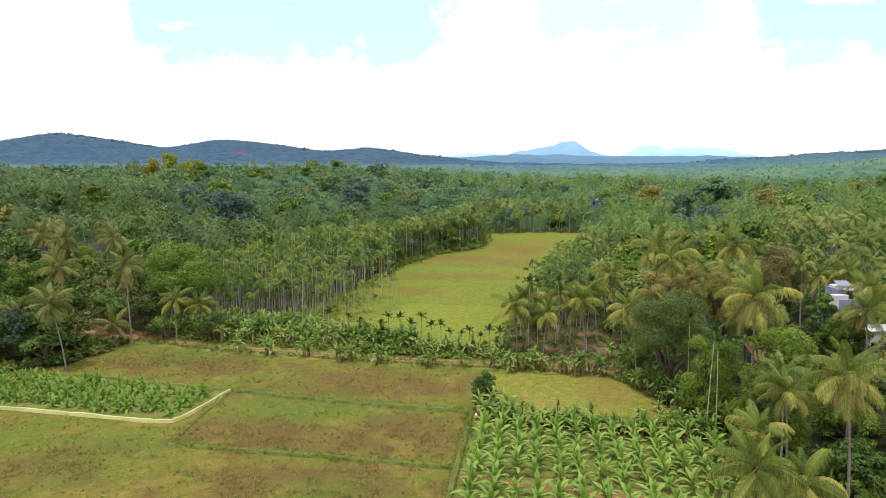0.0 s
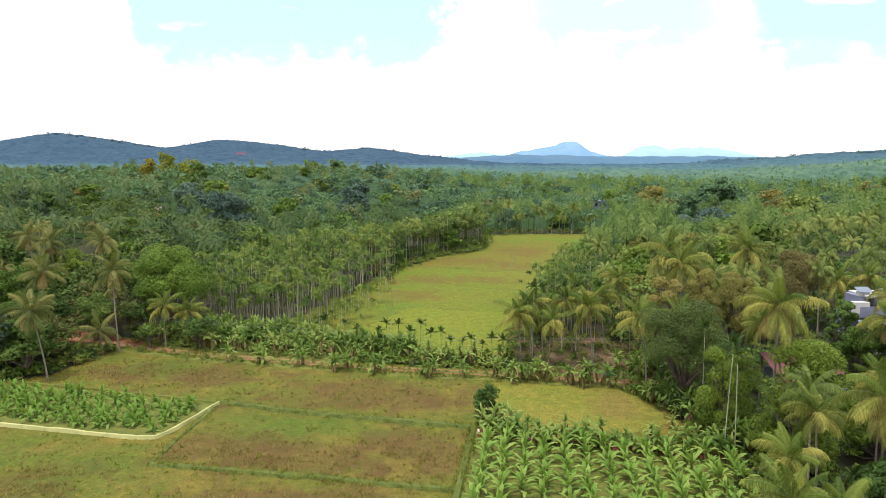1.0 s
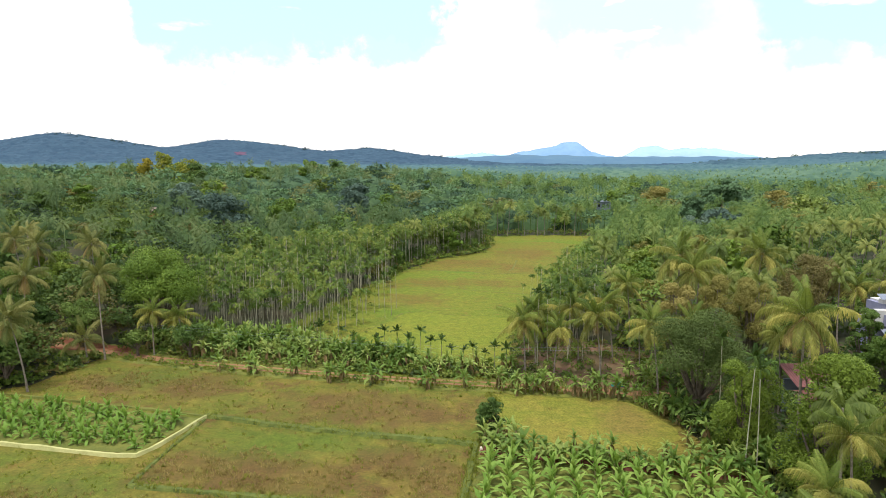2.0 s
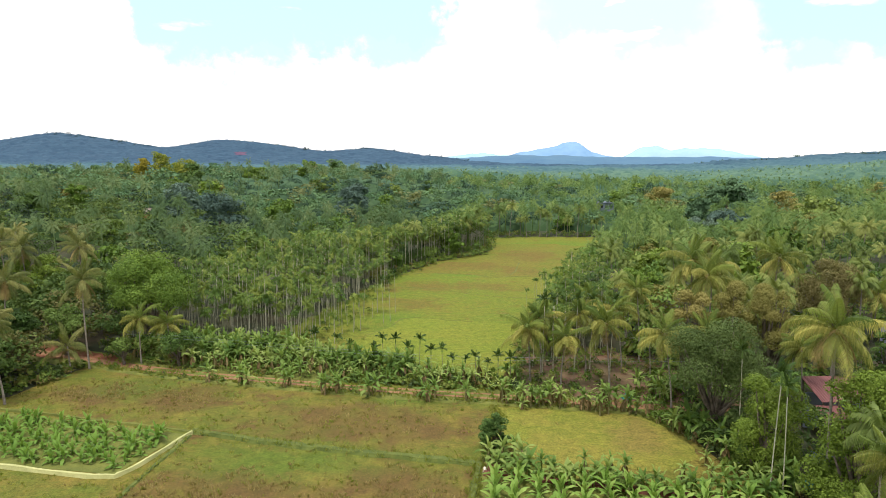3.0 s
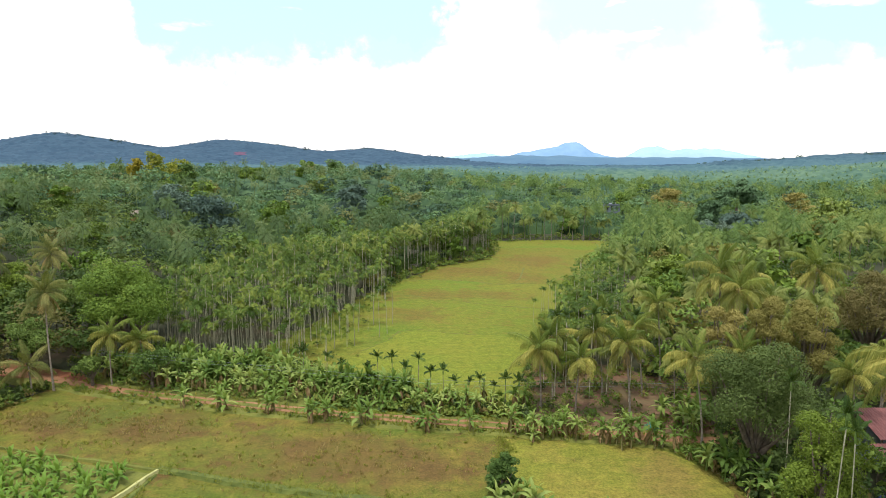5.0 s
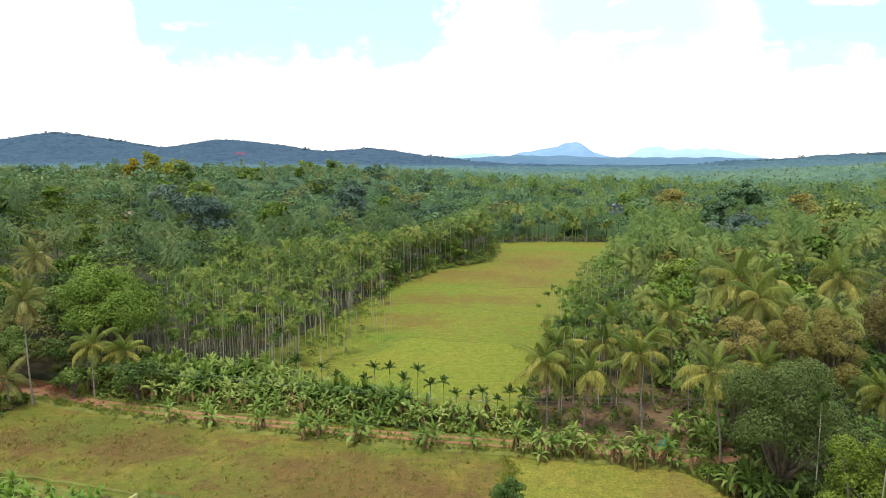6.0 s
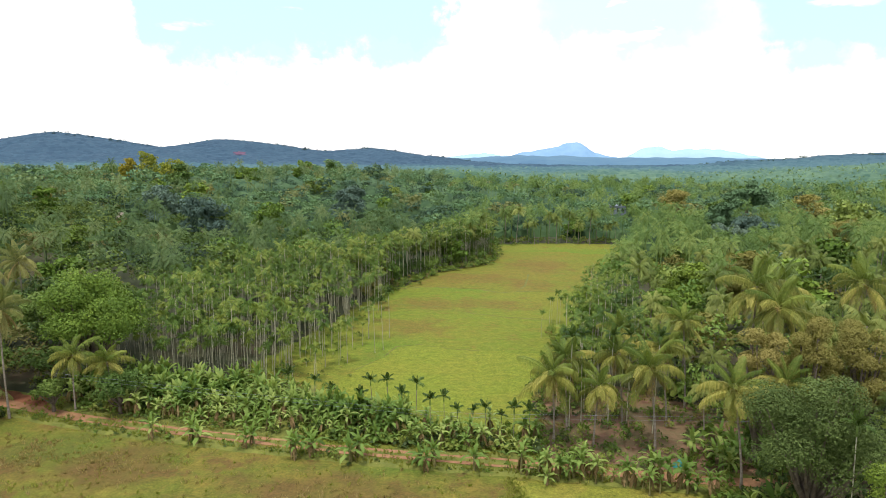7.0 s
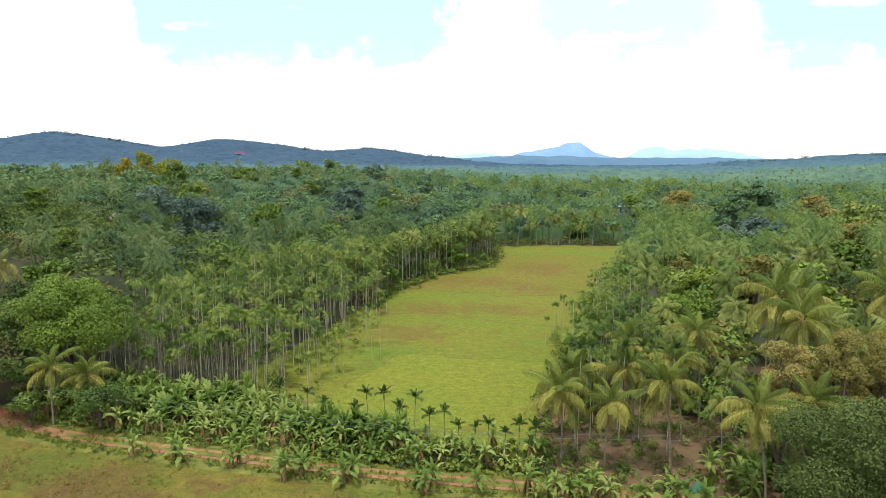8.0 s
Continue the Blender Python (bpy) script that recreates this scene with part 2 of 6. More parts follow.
BROWN = (0.118, 0.076, 0.028)
MAT = {
    "palm": leaf_mat("palm_leaf", (0.060, 0.082, 0.018), (0.164, 0.178, 0.036), (0.41, 0.370, 0.094), 0.22, 0.5),
    "palm_grove": leaf_mat("grove_palm_leaf", (0.072, 0.110, 0.030), (0.152, 0.200, 0.054), (0.300, 0.325, 0.096), 0.28, 0.5),
    "palm_dull": leaf_mat("dull_palm_leaf", (0.054, 0.074, 0.021), (0.122, 0.138, 0.038), (0.245, 0.232, 0.078), 0.18, 0.55),
    "palm_dry": leaf_mat("palm_leaf_dry", (0.12, 0.085, 0.03), (0.24, 0.17, 0.06), (0.34, 0.26, 0.10), 0.15, 0.6),
    "areca": leaf_mat("areca_leaf", (0.026, 0.056, 0.013), (0.075, 0.132, 0.023), (0.212, 0.250, 0.052), 0.18, 0.5, 0.45),
    "areca_dark": leaf_mat("young_areca_leaf", (0.016, 0.036, 0.010), (0.034, 0.068, 0.015), (0.080, 0.128, 0.028), 0.1, 0.36),
    # darker copy of the forest leaf: shade put into its colour
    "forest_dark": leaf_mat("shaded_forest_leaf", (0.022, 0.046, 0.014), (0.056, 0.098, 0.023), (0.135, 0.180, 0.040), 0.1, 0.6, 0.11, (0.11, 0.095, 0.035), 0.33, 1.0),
    "banana": leaf_mat("banana_leaf", (0.105, 0.205, 0.032), (0.185, 0.305, 0.058), (0.31, 0.41, 0.10), 0.35, 0.5),
    "banana_old": leaf_mat("banana_leaf_worn", (0.074, 0.142, 0.028), (0.165, 0.255, 0.058), (0.33, 0.385, 0.115), 0.35, 0.6, 0.4),
    # darker copy of the worn banana leaf, with shade in the colour
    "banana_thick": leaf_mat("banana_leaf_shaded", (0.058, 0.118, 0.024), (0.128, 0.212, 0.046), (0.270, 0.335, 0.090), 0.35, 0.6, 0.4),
    "dead": leaf_mat("dead_leaf", (0.10, 0.07, 0.035), (0.19, 0.13, 0.06), (0.28, 0.20, 0.10), 0.15, 0.8),
    "broad": leaf_mat("broad_leaf", (0.040, 0.078, 0.013), (0.095, 0.165, 0.025), (0.20, 0.285, 0.045), 0.12, 0.6),
    "broad_dark": leaf_mat("dark_leaf", (0.030, 0.060, 0.016), (0.070, 0.125, 0.028), (0.155, 0.220, 0.050), 0.12, 0.65),
    "tree_dark": leaf_mat("deep_green_leaf", (0.016, 0.034, 0.012), (0.036, 0.066, 0.020), (0.096, 0.136, 0.038), 0.06, 0.75, 0.0, None, 0.18),
    "broad_olive": leaf_mat("olive_leaf", (0.060, 0.095, 0.020), (0.120, 0.175, 0.036), (0.22, 0.275, 0.062), 0.12),
    "broad_light": leaf_mat("light_leaf", (0.070, 0.110, 0.015), (0.140, 0.205, 0.028), (0.26, 0.325, 0.056), 0.15, 0.6),
    "flush": leaf_mat("young_mango_leaf", (0.140, 0.148, 0.042), (0.215, 0.198, 0.056), (0.310, 0.262, 0.088), 0.22, 0.7, 0.0, None, 0.14),
    "rust": leaf_mat("young_red_leaf", (0.120, 0.110, 0.040), (0.190, 0.160, 0.062), (0.280, 0.220, 0.092), 0.15, 0.7, 0.0, None, 0.22),
    # green tree leaf made bluer by distance haze put into the colour
    "far_green": leaf_mat("hazed_tree_leaf", (0.058, 0.110, 0.056), (0.092, 0.165, 0.078), (0.150, 0.220, 0.098), 0.1, 0.7, 0.0, None, 0.2),
    "palm_green": leaf_mat("young_palm_leaf", (0.052, 0.088, 0.018), (0.118, 0.166, 0.033), (0.22, 0.260, 0.054), 0.22, 0.5),
    "blue": leaf_mat("grey_leaf", (0.050, 0.088, 0.076), (0.086, 0.138, 0.112), (0.140, 0.195, 0.140), 0.1, 0.7, 0.0, None, 0.2),
    "gold": leaf_mat("gold_leaf", (0.24, 0.205, 0.03), (0.36, 0.29, 0.04), (0.46, 0.35, 0.05), 0.35, 0.7, 0.05),
    "yellow": leaf_mat("yellow_leaf", (0.18, 0.215, 0.035), (0.27, 0.285, 0.045), (0.37, 0.35, 0.06), 0.35, 0.7, 0.05),
    # far palm leaf: painted haze narrows its contrast and adds blue
    "palm_far": leaf_mat("hazed_palm_leaf", (0.066, 0.122, 0.038), (0.122, 0.198, 0.056), (0.220, 0.282, 0.084), 0.2, 0.6, 0.13, None, 0.16),
    # palm leaf copy with both shade and distance haze put into its colour
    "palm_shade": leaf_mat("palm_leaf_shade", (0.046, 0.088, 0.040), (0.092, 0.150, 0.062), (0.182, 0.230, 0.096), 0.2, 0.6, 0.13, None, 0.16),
    "forest": leaf_mat("forest_leaf", (0.046, 0.090, 0.022), (0.102, 0.180, 0.038), (0.210, 0.290, 0.062), 0.18, 0.65, 0.11, (0.20, 0.172, 0.050), 0.24, 0.6),
    # forest leaf with middle-distance haze in its colour, bluer and flatter
    "forest_mid": leaf_mat("hazed_forest_leaf", (0.050, 0.108, 0.062), (0.094, 0.180, 0.088), (0.168, 0.250, 0.104), 0.18, 0.7, 0.075, (0.16, 0.155, 0.060), 0.18, 1.0),
    # these four leaf colours carry distance haze: bluer copies, the palms paler
    "ridge_leaf": leaf_mat("hazed_ridge_leaf", (0.030, 0.066, 0.082), (0.046, 0.090, 0.104), (0.075, 0.125, 0.118), 0.3, 0.7, 0.05, None, 0.2),
    "hill_leaf": leaf_mat("hazed_hill_leaf", (0.026, 0.054, 0.100), (0.032, 0.066, 0.118), (0.040, 0.078, 0.130), 0.3, 0.8, 0.05, None, 0.2),
    "palm_plain": leaf_mat("hazed_plain_palm", (0.100, 0.185, 0.110), (0.150, 0.245, 0.140), (0.23, 0.32, 0.165), 0.35, 0.7, 0.05, None, 0.3),
    "palm_back": leaf_mat("hazed_back_palm", (0.075, 0.145, 0.080), (0.120, 0.200, 0.100), (0.185, 0.255, 0.115), 0.35, 0.7, 0.05, None, 0.25),
    "weeds": leaf_mat("weed_leaf", (0.045, 0.085, 0.014), (0.10, 0.165, 0.028), (0.22, 0.25, 0.055), 0.25, 0.5, 0.9, (0.18, 0.13, 0.05), 0.33, 0.5),
    "tuft": leaf_mat("grass_blades", (0.15, 0.180, 0.030), (0.215, 0.228, 0.045), (0.31, 0.285, 0.070), 0.5, 0.8, 0.5),
    "tuft_brown": leaf_mat("dry_grass_blades", (0.205, 0.140, 0.058), (0.290, 0.205, 0.086), (0.380, 0.285, 0.130), 0.5, 0.8, 0.5),
    "plaster": plain_mat("white_plaster", (0.46, 0.46, 0.47), (0.62, 0.62, 0.62), 0.8, 0.85, 6.0, 0.1),
    # bluish shade put into the house walls; the shed fascia's own pale blue
    "blue_shaded": plain_mat("blue_and_shaded_wall", (0.20, 0.21, 0.31), (0.28, 0.29, 0.41), 0.8, 0.85, 6.0, 0.1),
    "tin_blue": plain_mat("blue_grey_tin", (0.16, 0.19, 0.25), (0.24, 0.27, 0.34), 1.0, 0.5, 8.0, 0.1),
    "tin_red": plain_mat("faded_red_tin", (0.10, 0.036, 0.036), (0.18, 0.070, 0.065), 0.7, 0.6, 6.0, 0.15),
    "dark": plain_mat("dark_opening", (0.012, 0.012, 0.015), (0.03, 0.03, 0.035), 2.0, 0.3, 8.0, 0.0),
    "tarp": plain_mat("teal_tarpaulin", (0.02, 0.13, 0.11), (0.04, 0.21, 0.18), 1.5, 0.5, 8.0, 0.3),
    "tarp_blue": plain_mat("blue_tarpaulin", (0.04, 0.07, 0.22), (0.07, 0.12, 0.32), 1.5, 0.5, 8.0, 0.3),
    "sack": plain_mat("pale_sack", (0.50, 0.42, 0.34), (0.72, 0.64, 0.55), 3.0, 0.9, 9.0, 0.3),
    "trunk": plain_mat("palm_bark", (0.15, 0.125, 0.10), (0.30, 0.265, 0.22), 1.2, 0.9, 7.0, 0.5, 0.0, (1, 1, 6)),
    "areca_trunk": plain_mat("areca_bark", (0.25, 0.24, 0.17), (0.47, 0.45, 0.34), 1.0, 0.8, 5.0, 0.3, 0.0, (1, 1, 5)),
    "bark": plain_mat("bark", (0.07, 0.055, 0.04), (0.17, 0.14, 0.11), 2.0, 0.95, 14.0, 0.6),
    "shaft": plain_mat("crownshaft", (0.09, 0.16, 0.03), (0.16, 0.24, 0.06), 2.0, 0.5, 9.0, 0.1),
    "banana_stem": plain_mat("banana_stem", (0.12, 0.11, 0.04), (0.22, 0.20, 0.08), 2.0, 0.7, 9.0, 0.2),
    "nut": plain_mat("coconut_husk", (0.16, 0.13, 0.03), (0.30, 0.22, 0.06), 3.0, 0.6, 9.0, 0.1),
    "soil": plain_mat("laterite_soil", (0.14, 0.050, 0.026), (0.25, 0.105, 0.055), 0.35, 0.95, 5.0, 0.6),
    "grove_soil": plain_mat("shaded_laterite", (0.080, 0.084, 0.032), (0.185, 0.095, 0.064), 0.30, 0.95, 2.2, 0.8),
    "dark_soil": plain_mat("dug_soil", (0.085, 0.032, 0.022), (0.16, 0.06, 0.04), 0.8, 0.95, 6.0, 0.6),
    "road": plain_mat("dirt_road", (0.19, 0.094, 0.050), (0.31, 0.172, 0.092), 0.4, 0.95, 4.0, 0.4),
    "bank": plain_mat("bund_grass", (0.082, 0.098, 0.02), (0.165, 0.172, 0.036), 0.7, 0.9, 6.0, 0.8),
    "bund": plain_mat("bund_weeds", (0.055, 0.078, 0.016), (0.125, 0.148, 0.032), 1.1, 0.9, 6.0, 0.8),
    "drain": plain_mat("wet_weeds", (0.085, 0.095, 0.020), (0.155, 0.155, 0.034), 0.7, 0.9, 5.0, 0.6),
    "wall_pale": plain_mat("pale_retaining_wall", (0.27, 0.275, 0.105), (0.46, 0.45, 0.20), 0.6, 0.9, 6.0, 0.4),
}
_m, _nt, _b, _o = blank("forest_floor")
_s = _nt.nodes.new("ShaderNodeSeparateXYZ")
_nt.links.new(position(_nt), _s.inputs[0])
_n1, _n2 = noise_at(_nt, 0.09, 5.0), noise_at(_nt, 1.2, 4.0, 0.7)
_f = math_node(_nt, "ADD", math_node(_nt, "MULTIPLY", _n1, 0.65), math_node(_nt, "MULTIPLY", _n2, 0.35))
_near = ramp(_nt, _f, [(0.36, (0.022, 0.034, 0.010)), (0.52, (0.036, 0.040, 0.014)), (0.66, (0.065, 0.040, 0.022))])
# distance haze put into the floor colour: bluer far off, bluest on the hills
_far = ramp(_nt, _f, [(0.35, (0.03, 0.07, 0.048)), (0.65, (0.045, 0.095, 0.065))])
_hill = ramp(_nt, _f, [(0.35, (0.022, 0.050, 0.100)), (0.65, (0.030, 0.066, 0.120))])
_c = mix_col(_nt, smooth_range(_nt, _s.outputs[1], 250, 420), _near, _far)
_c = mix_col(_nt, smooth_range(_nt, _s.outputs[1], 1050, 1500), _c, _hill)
_nt.links.new(_c, _b.inputs["Base Color"])
_b.inputs["Roughness"].default_value = 0.95
MAT["floor"] = _m


def canopy_mat(name, stops, cell):
    """Closed forest canopy seen from afar; painted haze turns it bluer with y (stops: y, dark, light)."""
    m, nt, b, out = blank(name)
    pos = position(nt)
    s = nt.nodes.new("ShaderNodeSeparateXYZ")
    nt.links.new(pos, s.inputs[0])
    vo = node(nt, "ShaderNodeTexVoronoi", Scale=cell)
    flat = nt.nodes.new("ShaderNodeVectorMath")
    flat.operation = "MULTIPLY"
    flat.inputs[1].default_value = (1, 1, 0.3)
    nt.links.new(pos, flat.inputs[0])
    nt.links.new(flat.outputs[0], vo.inputs["Vector"])
    sc = nt.nodes.new("ShaderNodeSeparateColor")
    nt.links.new(vo.outputs["Color"], sc.inputs[0])
    f = math_node(nt, "ADD", math_node(nt, "MULTIPLY", sc.outputs[0], 0.40), math_node(nt, "MULTIPLY", noise_at(nt, 0.012, 4.0, 0.6), 0.55))
    f = math_node(nt, "ADD", f, math_node(nt, "MULTIPLY", math_node(nt, "SUBTRACT", noise_at(nt, 0.45, 3.0, 0.7), 0.5), 0.5))
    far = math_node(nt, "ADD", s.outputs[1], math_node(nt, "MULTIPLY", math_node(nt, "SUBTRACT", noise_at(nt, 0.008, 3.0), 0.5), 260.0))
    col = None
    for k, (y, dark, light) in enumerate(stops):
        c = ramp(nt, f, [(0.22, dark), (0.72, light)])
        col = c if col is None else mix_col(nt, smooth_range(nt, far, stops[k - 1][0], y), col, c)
    nt.links.new(col, b.inputs["Base Color"])
    b.inputs["Roughness"].default_value, b.inputs["Specular IOR Level"].default_value = 0.9, 0.1
    return m


# haze by distance in the canopy colours: green, teal, then hill blue
CANOPY_HAZE = ((500, (0.030, 0.074, 0.054), (0.084, 0.148, 0.086)), (660, (0.052, 0.108, 0.086), (0.104, 0.172, 0.112)), (980, (0.046, 0.100, 0.128), (0.073, 0.140, 0.155)), (1400, (0.027, 0.057, 0.096), (0.046, 0.088, 0.132)))
MAT["canopy"] = canopy_mat("hazed_forest_canopy", CANOPY_HAZE, 0.10)
MAT["canopy_near"] = canopy_mat("forest_understorey", ((180, (0.022, 0.046, 0.016), (0.060, 0.102, 0.034)), (480, (0.036, 0.078, 0.046), (0.086, 0.142, 0.072))), 0.16)
MAT["field"] = grass_mat(
    "field_grass", (0.110, 0.130, 0.022), (0.186, 0.142, 0.034), BROWN,
    spots=((-22.5, 66, 8, 5.5), (-3, 65, 8, 8), (-15, 63.5, 12, 4), (-10, 81, 17, 7), (-34, 88, 10, 5.5), (-19, 54, 5.5, 7), (-8, 54, 6, 6.5), (2, 52, 4, 6), (-38, 58, 7, 5), (-45, 90, 6, 4)),
    lush=((-33, 60, 9, 6), (-16, 71, 10, 4), (-40, 92, 7, 4), (-10, 51, 5, 5), (-45, 64, 6, 3), (-3, 87.5, 16, 1.6)), amount=0.95)
MAT["field_gold"] = grass_mat("small_field_grass", (0.165, 0.178, 0.029), (0.230, 0.192, 0.042), (0.19, 0.145, 0.042), spots=((20, 77, 4, 6),), drift_scale=0.12, amount=0.8)
MAT["valley"] = grass_mat(
    "paddy_grass", (0.130, 0.170, 0.023), (0.176, 0.164, 0.029), (0.150, 0.112, 0.030),
    spots=((2, 157, 20, 7), (8, 192, 18, 16), (22, 212, 12, 12), (-6, 140, 9, 7)), lush=((-9, 124, 5, 12), (6, 174, 10, 5), (36, 232, 18, 6)), drift_scale=0.035, amount=0.75)

MAT["paddy_new"] = grass_mat("new_paddy_grass", (0.152, 0.186, 0.025), (0.190, 0.186, 0.030), (0.19, 0.165, 0.036), drift_scale=0.08, amount=0.6)
MAT["paddy_dry"] = grass_mat("dry_paddy_grass", (0.134, 0.152, 0.024), (0.172, 0.142, 0.030), (0.150, 0.104, 0.030), spots=((6, 186, 14, 8), (26, 206, 12, 12), (20, 178, 8, 6)), drift_scale=0.06, amount=0.9)

# ---------------- mesh tools ----------------
def mesh_of(name, v, f, mat, smooth=False):
    me = bpy.data.meshes.new(name)
    me.from_pydata([tuple(p) for p in v], [], [tuple(q) for q in f])
    me.materials.append(MAT[mat])
    if smooth:
        me.shade_smooth()
    me.update()
    return me


def big_mesh(name, verts, quads, mat):
    """A mesh from arrays: verts (n, 3), quads (m, 4)."""
    me = bpy.data.meshes.new(name)
    me.vertices.add(len(verts))
    me.vertices.foreach_set("co", np.asarray(verts, dtype=np.float32).ravel())
    me.loops.add(quads.size)
    me.loops.foreach_set("vertex_index", np.asarray(quads, dtype=np.int32).ravel())
    me.polygons.add(len(quads))
    me.polygons.foreach_set("loop_start", np.arange(0, quads.size, 4, dtype=np.int32))
    me.polygons.foreach_set("loop_total", np.full(len(quads), 4, dtype=np.int32))
    me.materials.append(MAT[mat])
    me.update(calc_edges=True)
    return me


def scatter(template, places):
    """Many copies of a template (verts, quads) in one array; places: rows x, y, z, turn, width, height."""
    tv, tq = template
    p = np.asarray(places)
    c, s = np.cos(p[:, 3])[:, None], np.sin(p[:, 3])[:, None]
    x, y, z = tv[:, 0][None], tv[:, 1][None], tv[:, 2][None]
    out = np.stack([(x * c - y * s) * p[:, 4:5] + p[:, 0:1], (x * s + y * c) * p[:, 4:5] + p[:, 1:2], z * p[:, 5:6] + p[:, 2:3]], axis=2)
    q = tq[None] + (np.arange(len(p)) * len(tv))[:, None, None]
    return out.reshape(-1, 3), q.reshape(-1, 4)


def join(pieces):
    vs, qs, n = [], [], 0
    for v, q in pieces:
        vs.append(v), qs.append(q + n)
        n += len(v)
    return np.concatenate(vs), np.concatenate(qs)


def part(name, me, parent, m=None, label=""):
    ob = new(name, me)
    ob.parent = parent
    if m is not None:
        ob.matrix_basis = m
    return tagged(ob, label)


def tube(path, radii, n=7):
    v, f = [], []
    for k, (p, r) in enumerate(zip(path, radii)):
        p = Vector(p)
        d = (Vector(path[min(k + 1, len(path) - 1)]) - Vector(path[max(k - 1, 0)])).normalized()
        a = d.orthogonal().normalized() if abs(d.z) < 0.99 else Vector((1, 0, 0))
        b = d.cross(a).normalized()
        for i in range(n):
            t = 2 * math.pi * i / n
            v.append(p + (a * math.cos(t) + b * math.sin(t)) * r)
    for k in range(len(path) - 1):
        for i in range(n):
            j = (i + 1) % n
            f.append((k * n + i, k * n + j, (k + 1) * n + j, (k + 1) * n + i))
    f.append(tuple(range((len(path) - 1) * n, len(path) * n)))
    return v, f


def extend(v, f, v2, f2):
    n = len(v)
    v.extend(v2)
    f.extend(tuple(i + n for i in q) for q in f2)


def arc(length, rise, fall, n=7):
    """A rib in the xz plane that leaves at the angle rise and bends down by fall (degrees)."""
    pts, x, z = [(0.0, 0.0)], 0.0, 0.0
    for k in range(n):
        a = radians(rise - fall * ((k + 0.5) / n) ** 1.3)
        x, z = x + length / n * math.cos(a), z + length / n * math.sin(a)
        pts.append((x, z))
    return pts


def feather(rng, length, rise, fall, pairs, width, leaf, hang=0.6, n=7, rib=True, fine=True, taper=False):
    """A palm frond along +x: a rib and two ranks of hanging leaflets."""
    pts = arc(length, rise, fall, n)
    v, f = tube([(x, 0, z) for x, z in pts], [0.055 - 0.045 * k / n for k in range(n + 1)], 3) if rib else ([], [])
    for k in range(pairs):
        s = 0.14 + 0.86 * (k + 0.5) / pairs
        i = min(int(s * n), n - 1)
        w = s * n - i
        x, z = pts[i][0] * (1 - w) + pts[i + 1][0] * w, pts[i][1] * (1 - w) + pts[i + 1][1] * w
        d = Vector((pts[i + 1][0] - pts[i][0], 0, pts[i + 1][1] - pts[i][1])).normalized()
        ln = leaf * (0.35 + 0.85 * math.sin(math.pi * min(1, 0.12 + 0.82 * s)))
        for side in (-1, 1):
            q = (Vector((0, side, 0)) + d * (0.45 + 0.5 * s) + Vector((0, 0, rng.uniform(-0.1, 0.15)))).normalized()
            tip = Vector((x, 0, z)) + q * ln + Vector((0, 0, -hang * ln * rng.uniform(0.7, 1.3)))
            midp = Vector((x, 0, z)) + q * ln * 0.55 + Vector((0, 0, -0.12 * hang * ln))
            root = Vector((x, 0, z))
            e = d * width * 0.5
            if taper:
                extend(v, f, [root - e, root + e, tip], [(0, 1, 2)])
                continue
            if not fine:
                extend(v, f, [root - e * 0.6, root + e * 0.6, tip + e * 0.7, tip - e * 0.7], [(0, 1, 2, 3)])
                continue
            extend(v, f, [root - e * 0.4, root + e * 0.4, midp + e, midp - e, tip], [(0, 1, 2, 3), (3, 2, 4)])
    return v, f


def paddle(rng, length, rise, fall, width, n=9):
    """A banana leaf along +x: a keeled blade on a short stalk, torn at the edge."""
    pts = arc(length, rise, fall, n)
    v, f = [], []
    for k, (x, z) in enumerate(pts):
        s = k / n
        w = width * (0.06 if k == 0 else math.sin(math.pi * min(1.0, 0.10 + 0.88 * s)) ** 0.6 if k < n else 0.1)
        a = w * rng.uniform(0.72, 1.1) * (0.5 if rng.random() < 0.25 else 1.0)
        b = w * rng.uniform(0.72, 1.1) * (0.5 if rng.random() < 0.25 else 1.0)
        v += [(x + rng.uniform(-0.05, 0.05), -a, z + 0.28 * a - 0.16 * a * s * 3), (x, 0, z), (x + rng.uniform(-0.05, 0.05), b, z + 0.28 * b - 0.16 * b * s * 3)]
    for k in range(n):
        i = 3 * k
        f += [(i, i + 1, i + 4, i + 3), (i + 1, i + 2, i + 5, i + 4)]
    return v, f


